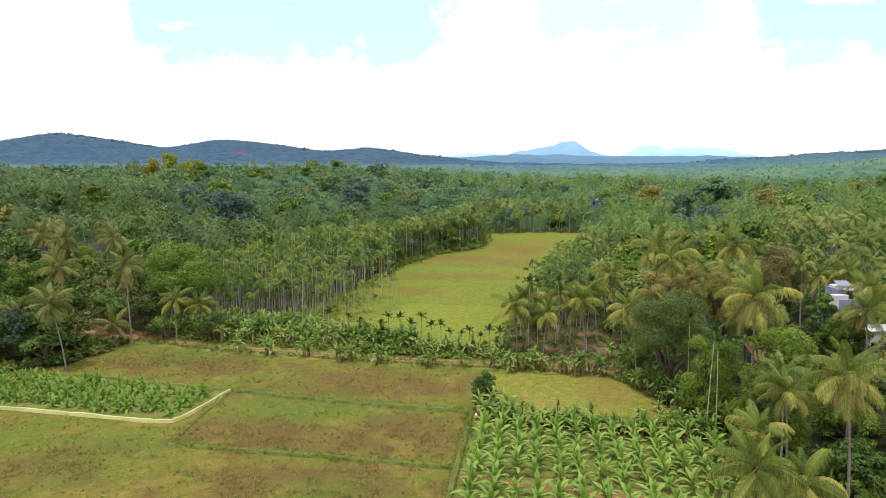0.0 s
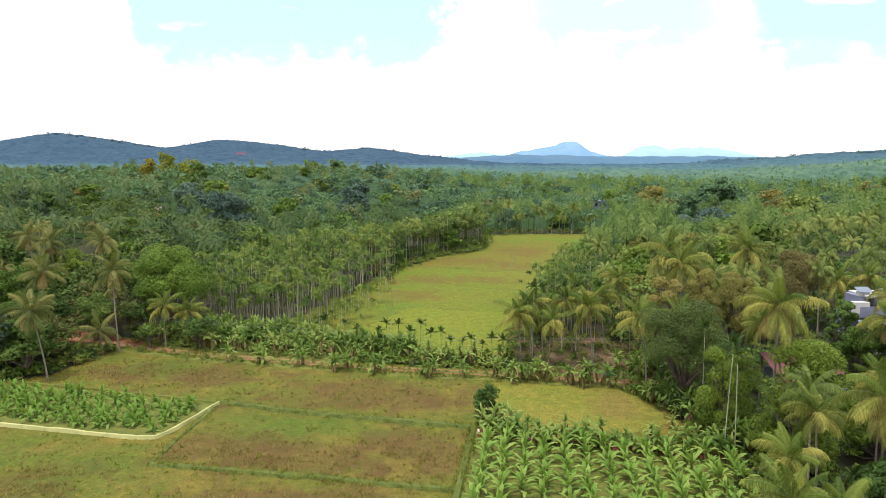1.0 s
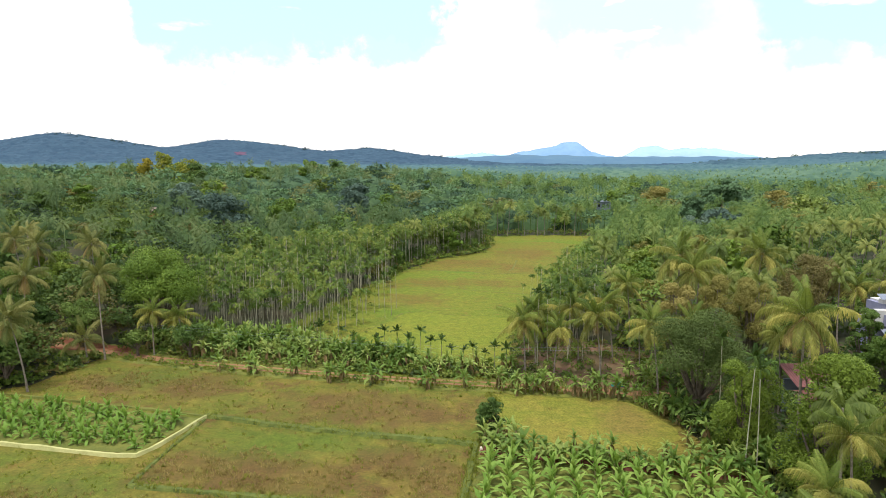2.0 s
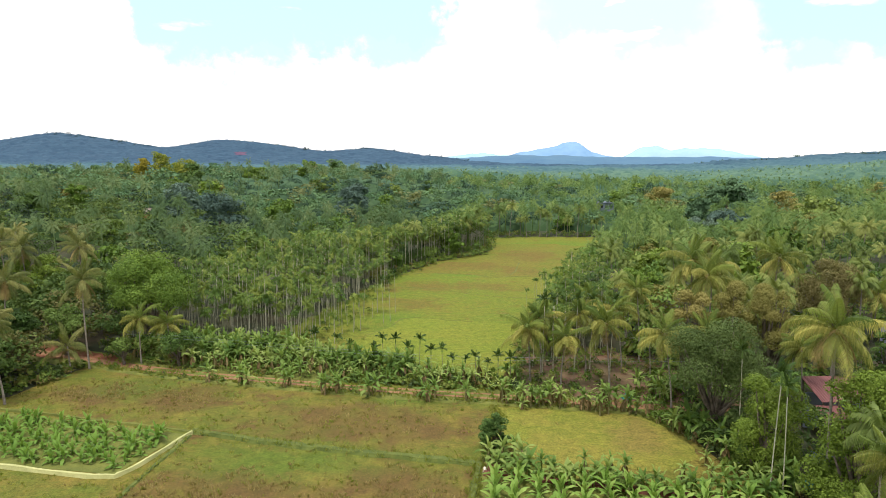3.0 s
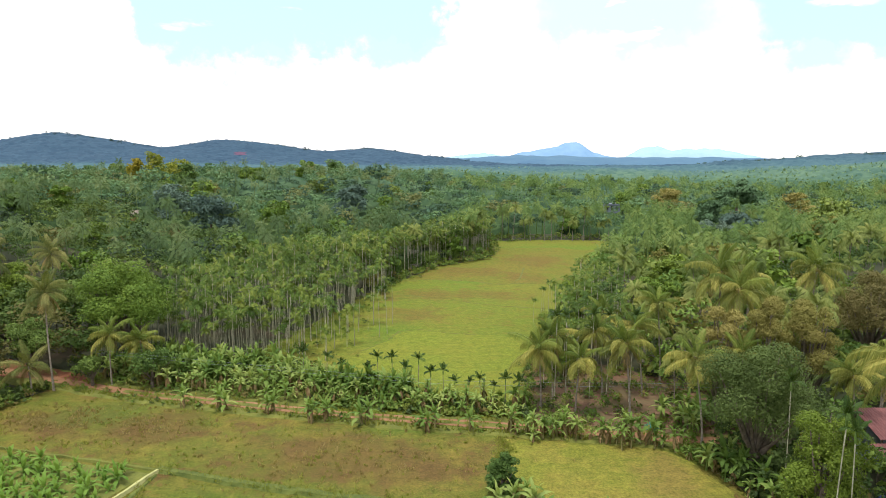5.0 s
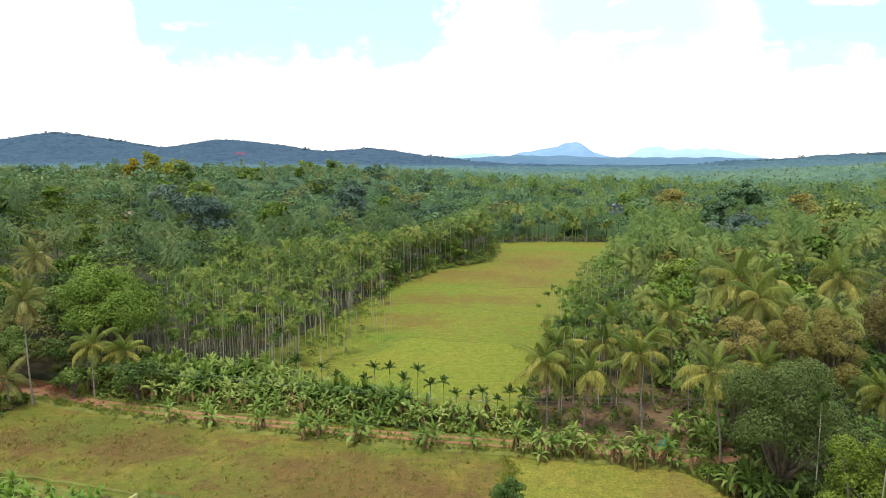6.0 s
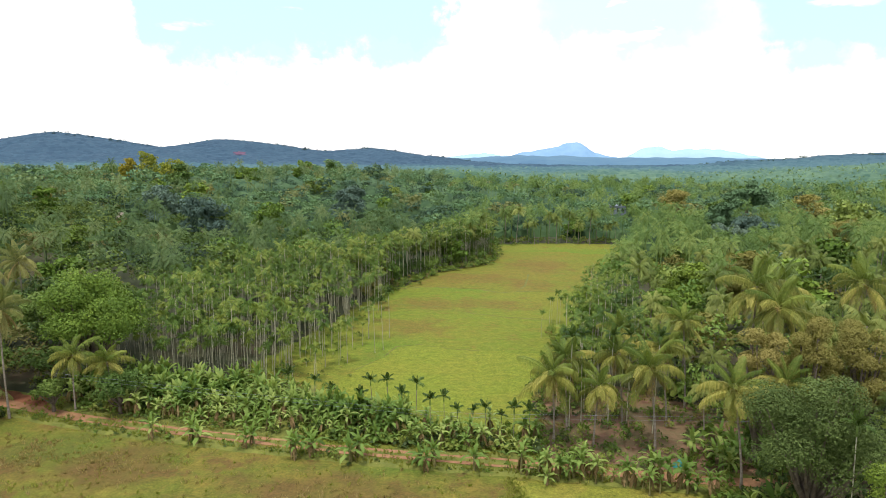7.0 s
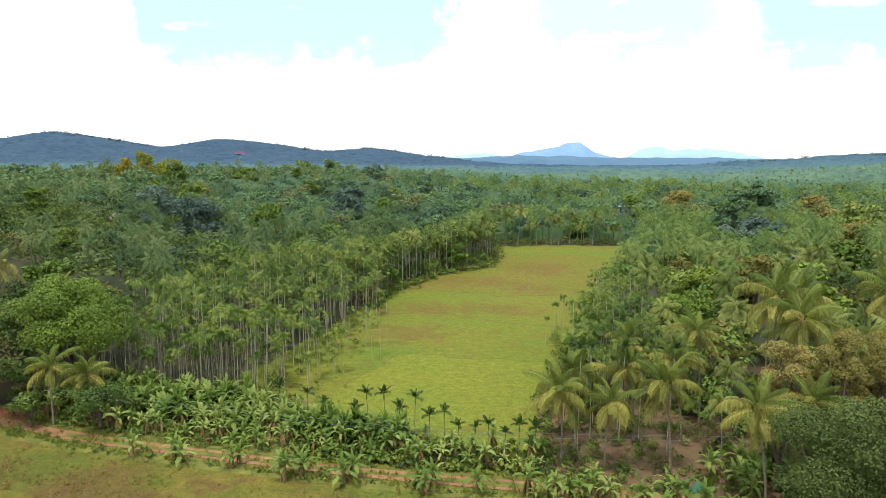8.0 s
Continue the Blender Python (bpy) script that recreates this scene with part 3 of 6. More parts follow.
def foliage(rng, lobes, count, size, tilt=0.6, low=-0.35, lift=0.35):
    """Leaf sprays over a set of round lobes (x, y, z, radius, flatness): arrays of verts and quads."""
    weight = np.array([l[3] ** 2 for l in lobes])
    pick = rng.choice(len(lobes), count, p=weight / weight.sum())
    L = np.array(lobes)[pick]
    d = rng.normal(size=(count, 3))
    d /= np.linalg.norm(d, axis=1)[:, None]
    d[:, 2] = np.where(d[:, 2] < low, -d[:, 2], d[:, 2])
    r = L[:, 3:4] * rng.uniform(0.72, 1.06, (count, 1)) ** 0.7
    p = L[:, :3] + d * r * np.stack([np.ones(count), np.ones(count), L[:, 4]], 1)
    nrm = d + tilt * rng.normal(size=(count, 3)) + np.array([0, 0, lift])
    nrm /= np.linalg.norm(nrm, axis=1)[:, None]
    a = np.cross(nrm, rng.normal(size=(count, 3)))
    a /= np.linalg.norm(a, axis=1)[:, None]
    b = np.cross(nrm, a)
    s = size * rng.uniform(0.6, 1.35, (count, 1))
    a, b = a * s, b * s * rng.uniform(0.45, 0.8, (count, 1))
    v = np.stack([p - a, p - b * 0.9 + a * 0.1 - nrm * s * 0.15, p + a, p + b + a * 0.15 - nrm * s * 0.15], 1).reshape(-1, 3)
    return v, np.arange(count * 4).reshape(-1, 4)


# ---------------- ground ----------------
def bump2(x, y, h, cx, cy, rx, ry):
    return h * np.exp(-((x - cx) / rx) ** 2 - ((y - cy) / ry) ** 2)


def step01(t):
    t = np.clip(t, 0, 1)
    return t * t * (3 - 2 * t)


def height(x, y):
    """The lie of the land: a flat valley floor, a rising plain, wooded hills."""
    west = step01((120 - x) / 160)
    z = (4 + 8 * west) * step01((y - 256) / 110) * (1 - 0.8 * step01((y - 470) / 200))
    z = np.maximum(z, 10.0 * step01((-x - 40) / 80) * step01((y - 112) / 100) * (1 - 0.8 * step01((y - 470) / 200)))
    z = z + 5.0 * step01((x - 38) / 18) * step01((y - 45) / 25) * (1 - step01((y - 105 - 0.8 * (x - 38)) / 50))
    z = z + 6 * step01((y - 600) / 300) + bump2(x, y, 22, 520, 640, 150, 150) + bump2(x, y, 5, -152, 352, 60, 45)
    z = z + bump2(x, y, 45, 1120, 1290, 430, 260) + bump2(x, y, 6, 640, 1240, 130, 130)
    z = z + bump2(x, y, 57, -960, 1650, 210, 220) + bump2(x, y, 45, -520, 1620, 170, 220) + bump2(x, y, 23, -190, 1620, 160, 220)
    z = z + bump2(x, y, 24, -1250, 1650, 280, 260) + bump2(x, y, 17, -700, 1650, 420, 260) + bump2(x, y, 14, -100, 1700, 260, 240)
    return z + 2.5 * np.sin(x * 0.031 + 1.0) * np.cos(y * 0.023) * step01((y - 260) / 120)


ys = np.concatenate([np.linspace(-400, 40, 12), np.linspace(60, 320, 54), np.geomspace(330, 4900, 90)])
us = np.linspace(-1, 1, 181)
gx = us[None] * (260 + 1.15 * np.maximum(ys, 0))[:, None]
gy = np.repeat(ys[:, None], len(us), 1)
gv = np.stack([gx, gy, height(gx, gy) - 0.02], 2).reshape(-1, 3)
gi = np.arange(len(ys) * len(us)).reshape(len(ys), len(us))
gq = np.stack([gi[:-1, :-1], gi[:-1, 1:], gi[1:, 1:], gi[1:, :-1]], 2).reshape(-1, 4)
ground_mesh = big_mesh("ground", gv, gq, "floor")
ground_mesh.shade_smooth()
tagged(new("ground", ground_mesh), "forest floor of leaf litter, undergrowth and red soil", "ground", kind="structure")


def inside(x, y, poly):
    hit = False
    for (x1, y1), (x2, y2) in zip(poly, poly[1:] + poly[:1]):
        if (y1 > y) != (y2 > y) and x < (x2 - x1) * (y - y1) / (y2 - y1) + x1:
            hit = not hit
    return hit


def uneven(poly, amp):
    """The outline poly with its edges broken into short, wandering lengths."""
    out = []
    for (x1, y1), (x2, y2) in zip(poly, poly[1:] + poly[:1]):
        n = max(1, int(math.hypot(x2 - x1, y2 - y1) / 0.8))
        for k in range(n):
            x, y = x1 + (x2 - x1) * k / n, y1 + (y2 - y1) * k / n
            out.append((x + amp * noise.noise((x * 0.35, y * 0.35, 1.3)) * 1.6, y + amp * noise.noise((x * 0.35, y * 0.35, 7.1)) * 1.6))
    return out


def sheet(name, poly, z, mat, label, category, amp=0.0):
    bm = bmesh.new()
    poly = uneven(poly, amp) if amp else poly
    bm.faces.new([bm.verts.new((x, y, z)) for x, y in poly])
    bmesh.ops.triangulate(bm, faces=bm.faces[:])
    me = bpy.data.meshes.new(name)
    bm.to_mesh(me)
    bm.free()
    me.materials.append(MAT[mat])
    return tagged(new(name, me), label, category, kind="structure")


FIELD = [(-110, -70), (-110, 20), (-100, 62), (-72, 78), (-60, 85), (-54, 88), (-52.5, 95), (-50, 101), (-32.5, 96), (-12, 91), (6, 87.6), (24, 84.4), (26, 80), (27, 72), (30, 66), (29, 58), (27, 40), (30, 20), (70, -10), (70, -70)]
VALLEY = [(-16, 92.5), (-24, 103), (-30, 111), (-27.5, 121), (-24.5, 128), (-22, 138), (-17, 158), (-10, 176), (-2, 194), (12, 208), (16, 222), (16, 249), (36, 254), (62, 252), (58, 230), (48, 203), (36, 175), (26, 150), (20, 134), (15, 118), (11, 104), (12, 90)]
sheet("field_1", FIELD, 0.0, "field", "fallow paddy field with green, straw and brown grass", "field")
sheet("field_2", [(6.3, 85.6), (15, 84.2), (22.5, 82.4), (25, 77), (25.5, 72), (22, 70), (8, 71), (5, 74)], 0.03, "field_gold", "small yellow-green paddy field beside the banana plot", "field", 0.8)
sheet("field_3", VALLEY, 0.01, "valley", "long yellow-green paddy field between palm groves", "field", 0.9)


def ribbon(name, path, width, z, mat, label, category, bulge=0.0, sub=6, wob=0.25, seed=1):
    """A strip along a path: flat, or raised to a rounded ridge by bulge."""
    rng = random.Random(seed)
    pts = []
    for (a, b) in zip(path, path[1:]):
        for k in range(sub):
            t = k / sub
            pts.append((a[0] + (b[0] - a[0]) * t, a[1] + (b[1] - a[1]) * t))
    pts.append(path[-1])
    v, f = [], []
    for k, p in enumerate(pts):
        q, r = pts[max(k - 1, 0)], pts[min(k + 1, len(pts) - 1)]
        d = Vector((r[0] - q[0], r[1] - q[1])).normalized()
        nx, ny = -d.y, d.x
        w = width * 0.5 * (1 + rng.uniform(-wob, wob))
        h = bulge * (1 + rng.uniform(-wob, wob))
        for o, zz in ((-1, -0.05 if bulge else 0), (-0.55, h), (0.55, h), (1, -0.05 if bulge else 0)):
            v.append((p[0] + nx * w * o, p[1] + ny * w * o, z + zz))
        if k:
            i = 4 * k
            f += [(i - 4, i - 3, i + 1, i), (i - 3, i - 2, i + 2, i + 1), (i - 2, i - 1, i + 3, i + 2)]
    me = mesh_of(name, v, f, mat)
    return tagged(new(name, me), label, category, kind="structure")


ROAD = [(-78, 113), (-63, 106.8), (-51.8, 102.5), (-41, 98.6), (-32.5, 96.3), (-22, 93.8), (-12.2, 91.6), (-3, 89.9), (6.2, 88.5), (15, 87.0), (24, 85.4), (34, 84.5)]
ribbon("road", ROAD, 1.7, 0.035, "road", "reddish dirt road along the fields", "road", wob=0.12)
ribbon("verge_1", [(x, y - 2.0) for x, y in ROAD[2:-1]], 1.8, 0.0, "bank", "grassy road verge", "verge", 0.16, seed=4)
ribbon("verge_2", [(x, y) for x, y in ROAD[3:10]], 0.7, 0.05, "bank", "grass strip between the wheel tracks of the road", "verge", 0.0, wob=0.5, seed=5)
ribbon("bund_1", [(-27.2, 78), (-20, 75.8), (-12.7, 74.0), (-4, 72.2), (3.4, 70.8)], 1.1, 0.0, "bund", "low grassy bund between the fields", "bund", 0.3, seed=6)
ribbon("bund_2", [(-28.5, 62.3), (-20, 60.9), (-12.7, 59.8), (-5, 58.4), (1.2, 57.3)], 0.9, 0.0, "bund", "low grassy bund between the fields", "bund", 0.25, seed=7)
ribbon("bund_3", [(-27.2, 77), (-28.0, 70), (-28.6, 62.3)], 0.6, 0.0, "bund", "low grassy bund between the fields", "bund", 0.14, seed=8)
ribbon("bund_4", [(3.4, 70.8), (2.2, 63.3), (0.5, 51.9), (-1.2, 40)], 0.9, 0.0, "bund", "grassy bund at the edge of the banana plot", "bund", 0.28, seed=9)

# the long paddy: terraces, a drain and low bunds
sheet("field_4", [(-13, 116), (-9.5, 121.8), (-8, 127.3), (-4.1, 128.6), (0.2, 126.4), (5.1, 125.3), (9.9, 124.9), (14, 124), (12.5, 112), (11.2, 101), (-8, 101), (-15, 108)], 0.018, "paddy_new", "freshly green lower terrace of the long paddy", "field", 0.8)
sheet("field_5", [(-10.5, 172.6), (-4.4, 175), (1.9, 173.9), (7.6, 172.3), (12, 168.8), (15.7, 169.8), (34, 171), (46, 199), (55, 224), (36, 233), (18, 231), (16.5, 221), (12.5, 208), (-1, 194)], 0.018, "paddy_dry", "drying gold-brown upper terrace of the long paddy", "field", 1.0)
for k, (path, w, mat, lift) in enumerate((
        ([(-10, 157), (-3.8, 154.6), (-1.5, 155.1), (4.7, 149.7), (11.3, 146.5), (20, 144.5)], 0.5, "drain", 0.03),
        ([(-11, 172.4), (-4.4, 175), (1.9, 173.9), (7.6, 172.3), (12, 168.8), (15.7, 169.8), (27, 171.5)], 0.6, "drain", 0.04),
        ([(15.7, 169.8), (18.6, 176.9), (21.3, 191.5)], 0.45, "drain", 0.03),
        ([(-13, 116), (-9.5, 121.8), (-8, 127.3), (-4.1, 128.6), (0.2, 126.4), (5.1, 125.3)], 0.3, "drain", 0.03))):
    ribbon("bund_%d" % (k + 5), path, w, 0.026, mat, "low weedy bund across the long paddy", "bund", lift, wob=0.9, seed=20 + k)

# retaining wall round the banana plot
ribbon("wall_1", [(-75, 76.5), (-60, 73.4), (-52.7, 71.9), (-41.4, 69.7), (-33, 68.0), (-30.6, 68.0), (-29.4, 70.2), (-27.2, 77.6)], 0.46, 0.0, "wall_pale", "low pale retaining wall round the banana plot", "wall", 0.36, wob=0.16, seed=11)
ribbon("wall_2", [(-58, 85.2), (-48, 83.0), (-38, 80.6), (-27.5, 78.0)], 0.5, 0.0, "bank", "low grassy bank at the back of the banana plot", "bank", 0.2, wob=0.35, seed=12)
sheet("soil_1", [(-74, 77), (-60, 74), (-41, 70.2), (-31, 68.6), (-28, 77.4), (-48, 82.4), (-58, 84.6)], 0.02, "bank", "weedy ground of the banana plot", "soil")
ribbon("verge_3", ROAD, 6.5, -0.008, "bank", "grassy ground beside the road", "verge", 0.0, wob=0.1, seed=3)
# banana plot: axes along its rows
PU, PV, PO = Vector((0.153, 0.988)), Vector((0.976, -0.219)), Vector((4.0, 69.0))
pc = lambda i, j: tuple(PO + PV * i - PU * j)
sheet("soil_2", [pc(-0.6, -0.5), pc(25.5, -0.5), pc(25.5, 26), pc(-0.6, 26)], 0.02, "bank", "weedy ground of the large banana plot", "soil")
ribbon("ditch", [pc(-0.3, 0.2), pc(8, 0.1), pc(16, 0.2), pc(25, 0.0)], 0.9, 0.03, "dark_soil", "dark red dug soil at the end of the banana plot", "soil", 0.25, seed=13)
ribbon("path", [pc(-0.4, 13.7), pc(8, 13.8), pc(16, 14.0), pc(25, 14.2)], 1.1, 0.03, "soil", "bare soil strip across the banana plot", "soil", 0.05, seed=14)
sheet("soil_3", [(9.6, 89.6), (10.6, 104), (13.6, 112), (24, 109), (36, 98), (38, 86), (24, 86.5)], 0.02, "grove_soil", "shaded red soil and weeds under the coconut palms", "soil", 0.9)
sheet("soil_5", [(-46, 101), (-16, 93.6), (-17, 110), (-44, 110)], 0.03, "bank", "green weedy ground behind the road", "soil")
sheet("soil_4", [(-78, 110), (-64, 105), (-50, 101.4), (-46, 101), (-50, 105), (-64, 111), (-80, 118)], 0.022, "soil", "bare red soil at the road bend", "soil", 0.6)

# ---------------- kinds of plants ----------------
rnd = random.Random(7)
nrg = np.random.default_rng(7)


def holder(name, label, category, group=""):
    return tagged(new(name), label, category, group)


FRONDS = []
for k, (rise, fall) in enumerate(((82, 46), (64, 78), (46, 96), (26, 92), (4, 72), (-22, 52))):
    FRONDS.append([mesh_of("frond", *feather(rnd, 3.8 * rnd.uniform(0.86, 1.1), rise, fall * rnd.uniform(0.75, 1.25), 42, 0.075, 0.70, 1.3), "palm_green" if k < 2 else "palm") for _ in range(3)])
DULL_FRONDS = []
for rank in FRONDS:
    DULL_FRONDS.append([me.copy() for me in rank])
    for me in DULL_FRONDS[-1]:
        me.materials[0] = MAT["palm_dull"]
DRY = [mesh_of("dry_frond", *feather(rnd, 2.9, -46, 38, 24, 0.07, 0.6, 0.9), "palm_dry") for _ in range(2)]


def bent_trunk(h, lean, r0, r1, n=7, seg=6):
    pts = [(lean * (k / seg) ** 1.6, 0.25 * lean * math.sin(2 * k / seg), h * k / seg) for k in range(seg + 1)]
    rad = [r1 + (r0 - r1) * (1 - k / seg) ** 1.5 + (0.35 * r0 if k == 0 else 0) for k in range(seg + 1)]
    return tube([(0, 0, -0.3)] + pts[1:], rad, n), pts[-1]


_bm = bmesh.new()
bmesh.ops.create_icosphere(_bm, subdivisions=1, radius=0.14, matrix=Matrix.Diagonal((1, 1, 1.25, 1)))
NUT = bpy.data.meshes.new("coconut")
_bm.to_mesh(NUT)
_bm.free()
NUT.materials.append(MAT["nut"])
NUT.shade_smooth()


def coconut_palm(h, lean, fronds, dry, label, group, ranks=None):
    """Coconut palm: bent ringed trunk, fronds in rising and hanging ranks, nuts."""
    root = holder("coconut_palm", label, "palm tree", group)
    (v, f), top = bent_trunk(h, lean, 0.14, 0.09)
    part("trunk", mesh_of("trunk", v, f, "trunk", True), root)
    for k in range(fronds):
        rank = min(5, int(6 * (k + rnd.random() * 0.8) / fronds))
        part("frond", (ranks or FRONDS)[rank][k % 3], root, pose(top[0], top[1], top[2] - 0.05 * rank, rnd.uniform(-16, 16), rnd.uniform(-13, 13), k * 137.5 + rnd.uniform(-26, 26)) @ Matrix.Scale(rnd.uniform(0.78, 1.1), 4))
    for k in range(dry):
        part("dry_frond", DRY[k % 2], root, pose(*top, 0, rnd.uniform(-8, 8), rnd.uniform(0, 360)), "dried brown frond")
    for k in range(4):
        a, r = k * 2.4, rnd.uniform(0.2, 0.4)
        part("coconut", NUT, root, pose(top[0] + r * math.cos(a), top[1] + r * math.sin(a), top[2] - 0.25 - 0.2 * (k % 3)))
    return root


def simple_palm(h, lean, label, group, n=18, mat="palm_grove", pairs=22, width=0.17):
    root = holder("coconut_palm", label, "palm tree", group)
    (v, f), top = bent_trunk(h, lean, 0.15, 0.09, 5, 4)
    part("trunk", mesh_of("trunk", v, f, "trunk", True), root)
    v, f = [], []
    for k in range(n):
        t = (k + rnd.random()) / n
        fv, ff = feather(rnd, 3.3 * rnd.uniform(0.72, 1.12), 84 - 108 * t, (40 + 56 * math.sin(math.pi * min(1, t + 0.1))) * rnd.uniform(0.7, 1.3), pairs, width, 0.62, 1.3, 6, False, False, True)
        m = pose(*top, rnd.uniform(-16, 16), rnd.uniform(-10, 10), k * 137.5 + rnd.uniform(-28, 28))
        extend(v, f, [m @ Vector(p) for p in fv], ff)
    part("crown", mesh_of("crown", v, f, mat), root)
    return root


AFRONDS = [mesh_of("frond", *feather(rnd, 1.4, rise, fall, 9, 0.16, 0.48, 0.9, 5), "areca") for rise, fall in ((80, 70), (60, 110), (38, 115), (12, 100))]
DARK_AFRONDS = [mesh_of("frond", *feather(rnd, 1.35, rise, fall, 11, 0.12, 0.36, 0.7, 5), "areca_dark") for rise, fall in ((85, 20), (72, 42), (58, 66), (38, 84))]
ASHAFT = mesh_of("crownshaft", *tube([(0, 0, -0.9), (0, 0, -0.5), (0, 0, 0.1)], [0.075, 0.11, 0.06], 6), "shaft", True)


def areca_palm(h, lean, label, group, fronds=9, kinds=None, bark="areca_trunk"):
    """Areca palm: thin pale trunk, green crownshaft, a small tuft of fronds."""
    root = holder("areca_palm", label, "palm tree", group)
    (v, f), top = bent_trunk(h, lean, 0.064, 0.046, 6, 5)
    part("trunk", mesh_of("trunk", v, f, bark, True), root)
    part("crownshaft", ASHAFT, root, pose(top[0], top[1], top[2] + 0.7))
    for k in range(fronds):
        rank = min(3, int(4 * (k + rnd.random() * 0.6) / fronds))
        part("frond", (kinds or AFRONDS)[rank], root, pose(top[0], top[1], top[2] + 0.7, 0, rnd.uniform(-8, 8), k * 137.5 + rnd.uniform(-15, 15)) @ Matrix.Scale(rnd.uniform(0.85, 1.15), 4))
    return root


def simple_areca(h, lean, label, group, n=9):
    root = holder("areca_palm", label, "palm tree", group)
    (v, f), top = bent_trunk(h, lean, 0.064, 0.046, 5, 4)
    part("trunk", mesh_of("trunk", v, f, "areca_trunk", True), root)
    v, f = [], []
    for k in range(n):
        t = (k + rnd.random()) / n
        fv, ff = feather(rnd, 1.45 * rnd.uniform(0.85, 1.15), 80 - 70 * t, 70 + 55 * t, 9, 0.22, 0.48, 0.9, 4, False, False, True)
        m = pose(top[0], top[1], top[2] + 0.6, 0, 0, k * 137.5 + rnd.uniform(-15, 15))
        extend(v, f, [m @ Vector(p) for p in fv], ff)
    part("crown", mesh_of("crown", v, f, "areca"), root)
    return root


BLEAF = {m: [mesh_of("leaf", *paddle(rnd, ln * q, rise, fall + g, w if m == "banana" else w * 0.92), m) for ln, rise, fall, w in ((1.4, 86, 15, 0.17), (1.8, 72, 44, 0.22), (1.9, 58, 64, 0.235), (1.8, 40, 72, 0.23))] for m, g, q in (("banana", 6, 0.88), ("banana_old", 60, 0.85))}
BLEAF["banana_low"] = [mesh_of("leaf", *paddle(rnd, ln, rise, fall, w), "banana_old") for ln, rise, fall, w in ((1.1, 80, 45, 0.16), (1.45, 60, 85, 0.20), (1.5, 46, 100, 0.21), (1.3, 28, 95, 0.19))]
BDEAD = mesh_of("dead_leaf", *paddle(rnd, 1.5, -55, 40, 0.16), "dead")


def banana_plant(h, leaves, mat, label, group, dead=0):
    root = holder("banana_plant", label, "banana plant", group)
    part("stem", mesh_of("stem", *tube([(0, 0, -0.1), (0.02, 0, h * 0.5), (0, 0.02, h)], [0.13, 0.11, 0.06], 6), "banana_stem", True), root)
    for k in range(leaves):
        rank = min(3, int(4 * (k + rnd.random() * 0.5) / leaves))
        part("leaf", BLEAF[mat][rank], root, pose(0, 0, h - 0.06 * k, 0, rnd.uniform(-8, 8), k * 137.5 + rnd.uniform(-25, 25)) @ Matrix.Scale(rnd.uniform(0.8, 1.1), 4))
    for k in range(dead):
        part("dead_leaf", BDEAD, root, pose(0, 0, h - 0.3, 0, 0, rnd.uniform(0, 360)), "withered brown leaf")
    return root


def crown_lobes(rng, w, h, z0, n, flat=0.8, drop=-0.25, full=1.0):
    """Round lobes that fill a crown w wide and h high above z0."""
    lobes = [(0, 0, z0 + h * 0.48, w * 0.27, h / w)]
    for k in range(n):
        a, e = k * 2.4 + rng.uniform(-0.4, 0.4), rng.uniform(drop, 0.95)
        r = w * 0.5 * math.sqrt(max(0.05, 1 - max(e, 0) ** 2)) * rng.uniform(0.5, 0.95)
        lobes.append((r * math.cos(a), r * math.sin(a), z0 + h * (0.42 + 0.42 * e), w * full * rng.uniform(0.07, 0.19), flat * rng.uniform(0.75, 1.1)))
    return lobes


def broad_tree(w, h, bare, mat, label, group="", leaves=1500, size=0.34, lobes=22, name="broadleaf_tree", category="tree", flat=0.8, full=1.0):
    """Broadleaf tree: tapered trunk, limbs to the lobes of the crown, sprays of leaves with gaps."""
    root = holder(name, label, category, group)
    L = crown_lobes(rnd, w, h - bare, bare, lobes + (10 if bare < 0.5 else 0), flat, -0.85 if bare < 0.5 else -0.25, full)
    r0 = 0.035 * h + 0.05
    v, f = tube([(0, 0, -0.3), (0.1, 0, bare * 0.6), (0, 0.1, bare + 0.3 * (h - bare))], [r0 * 1.3, r0, r0 * 0.55], 8)
    part("trunk", mesh_of("trunk", v, f, "bark", True), root)
    for l in (L[1::2] if size < 0.36 else []):
        p0 = Vector((0, 0, bare * rnd.uniform(0.6, 1.0)))
        p1 = Vector(l[:3])
        part("limb", mesh_of("limb", *tube([p0, p0.lerp(p1, 0.5) + Vector((0, 0, -0.05 * w)), p1], [r0 * 0.45, r0 * 0.28, r0 * 0.08], 5), "bark", True), root)
    if size < 0.36:
        leaves, size = int(leaves * 2.9), size * 0.58
    inner = [(l[0] * 0.8, l[1] * 0.8, l[2], l[3] * 0.7, l[4]) for l in L]
    a = foliage(nrg, L, leaves, size, 0.6, -0.35 if full == 1.0 else -0.75)
    b = foliage(nrg, inner, leaves // 4, size * 1.7, 0.9, -1.1)
    part("crown", big_mesh("crown", *join([a, b]), mat), root)
    return root


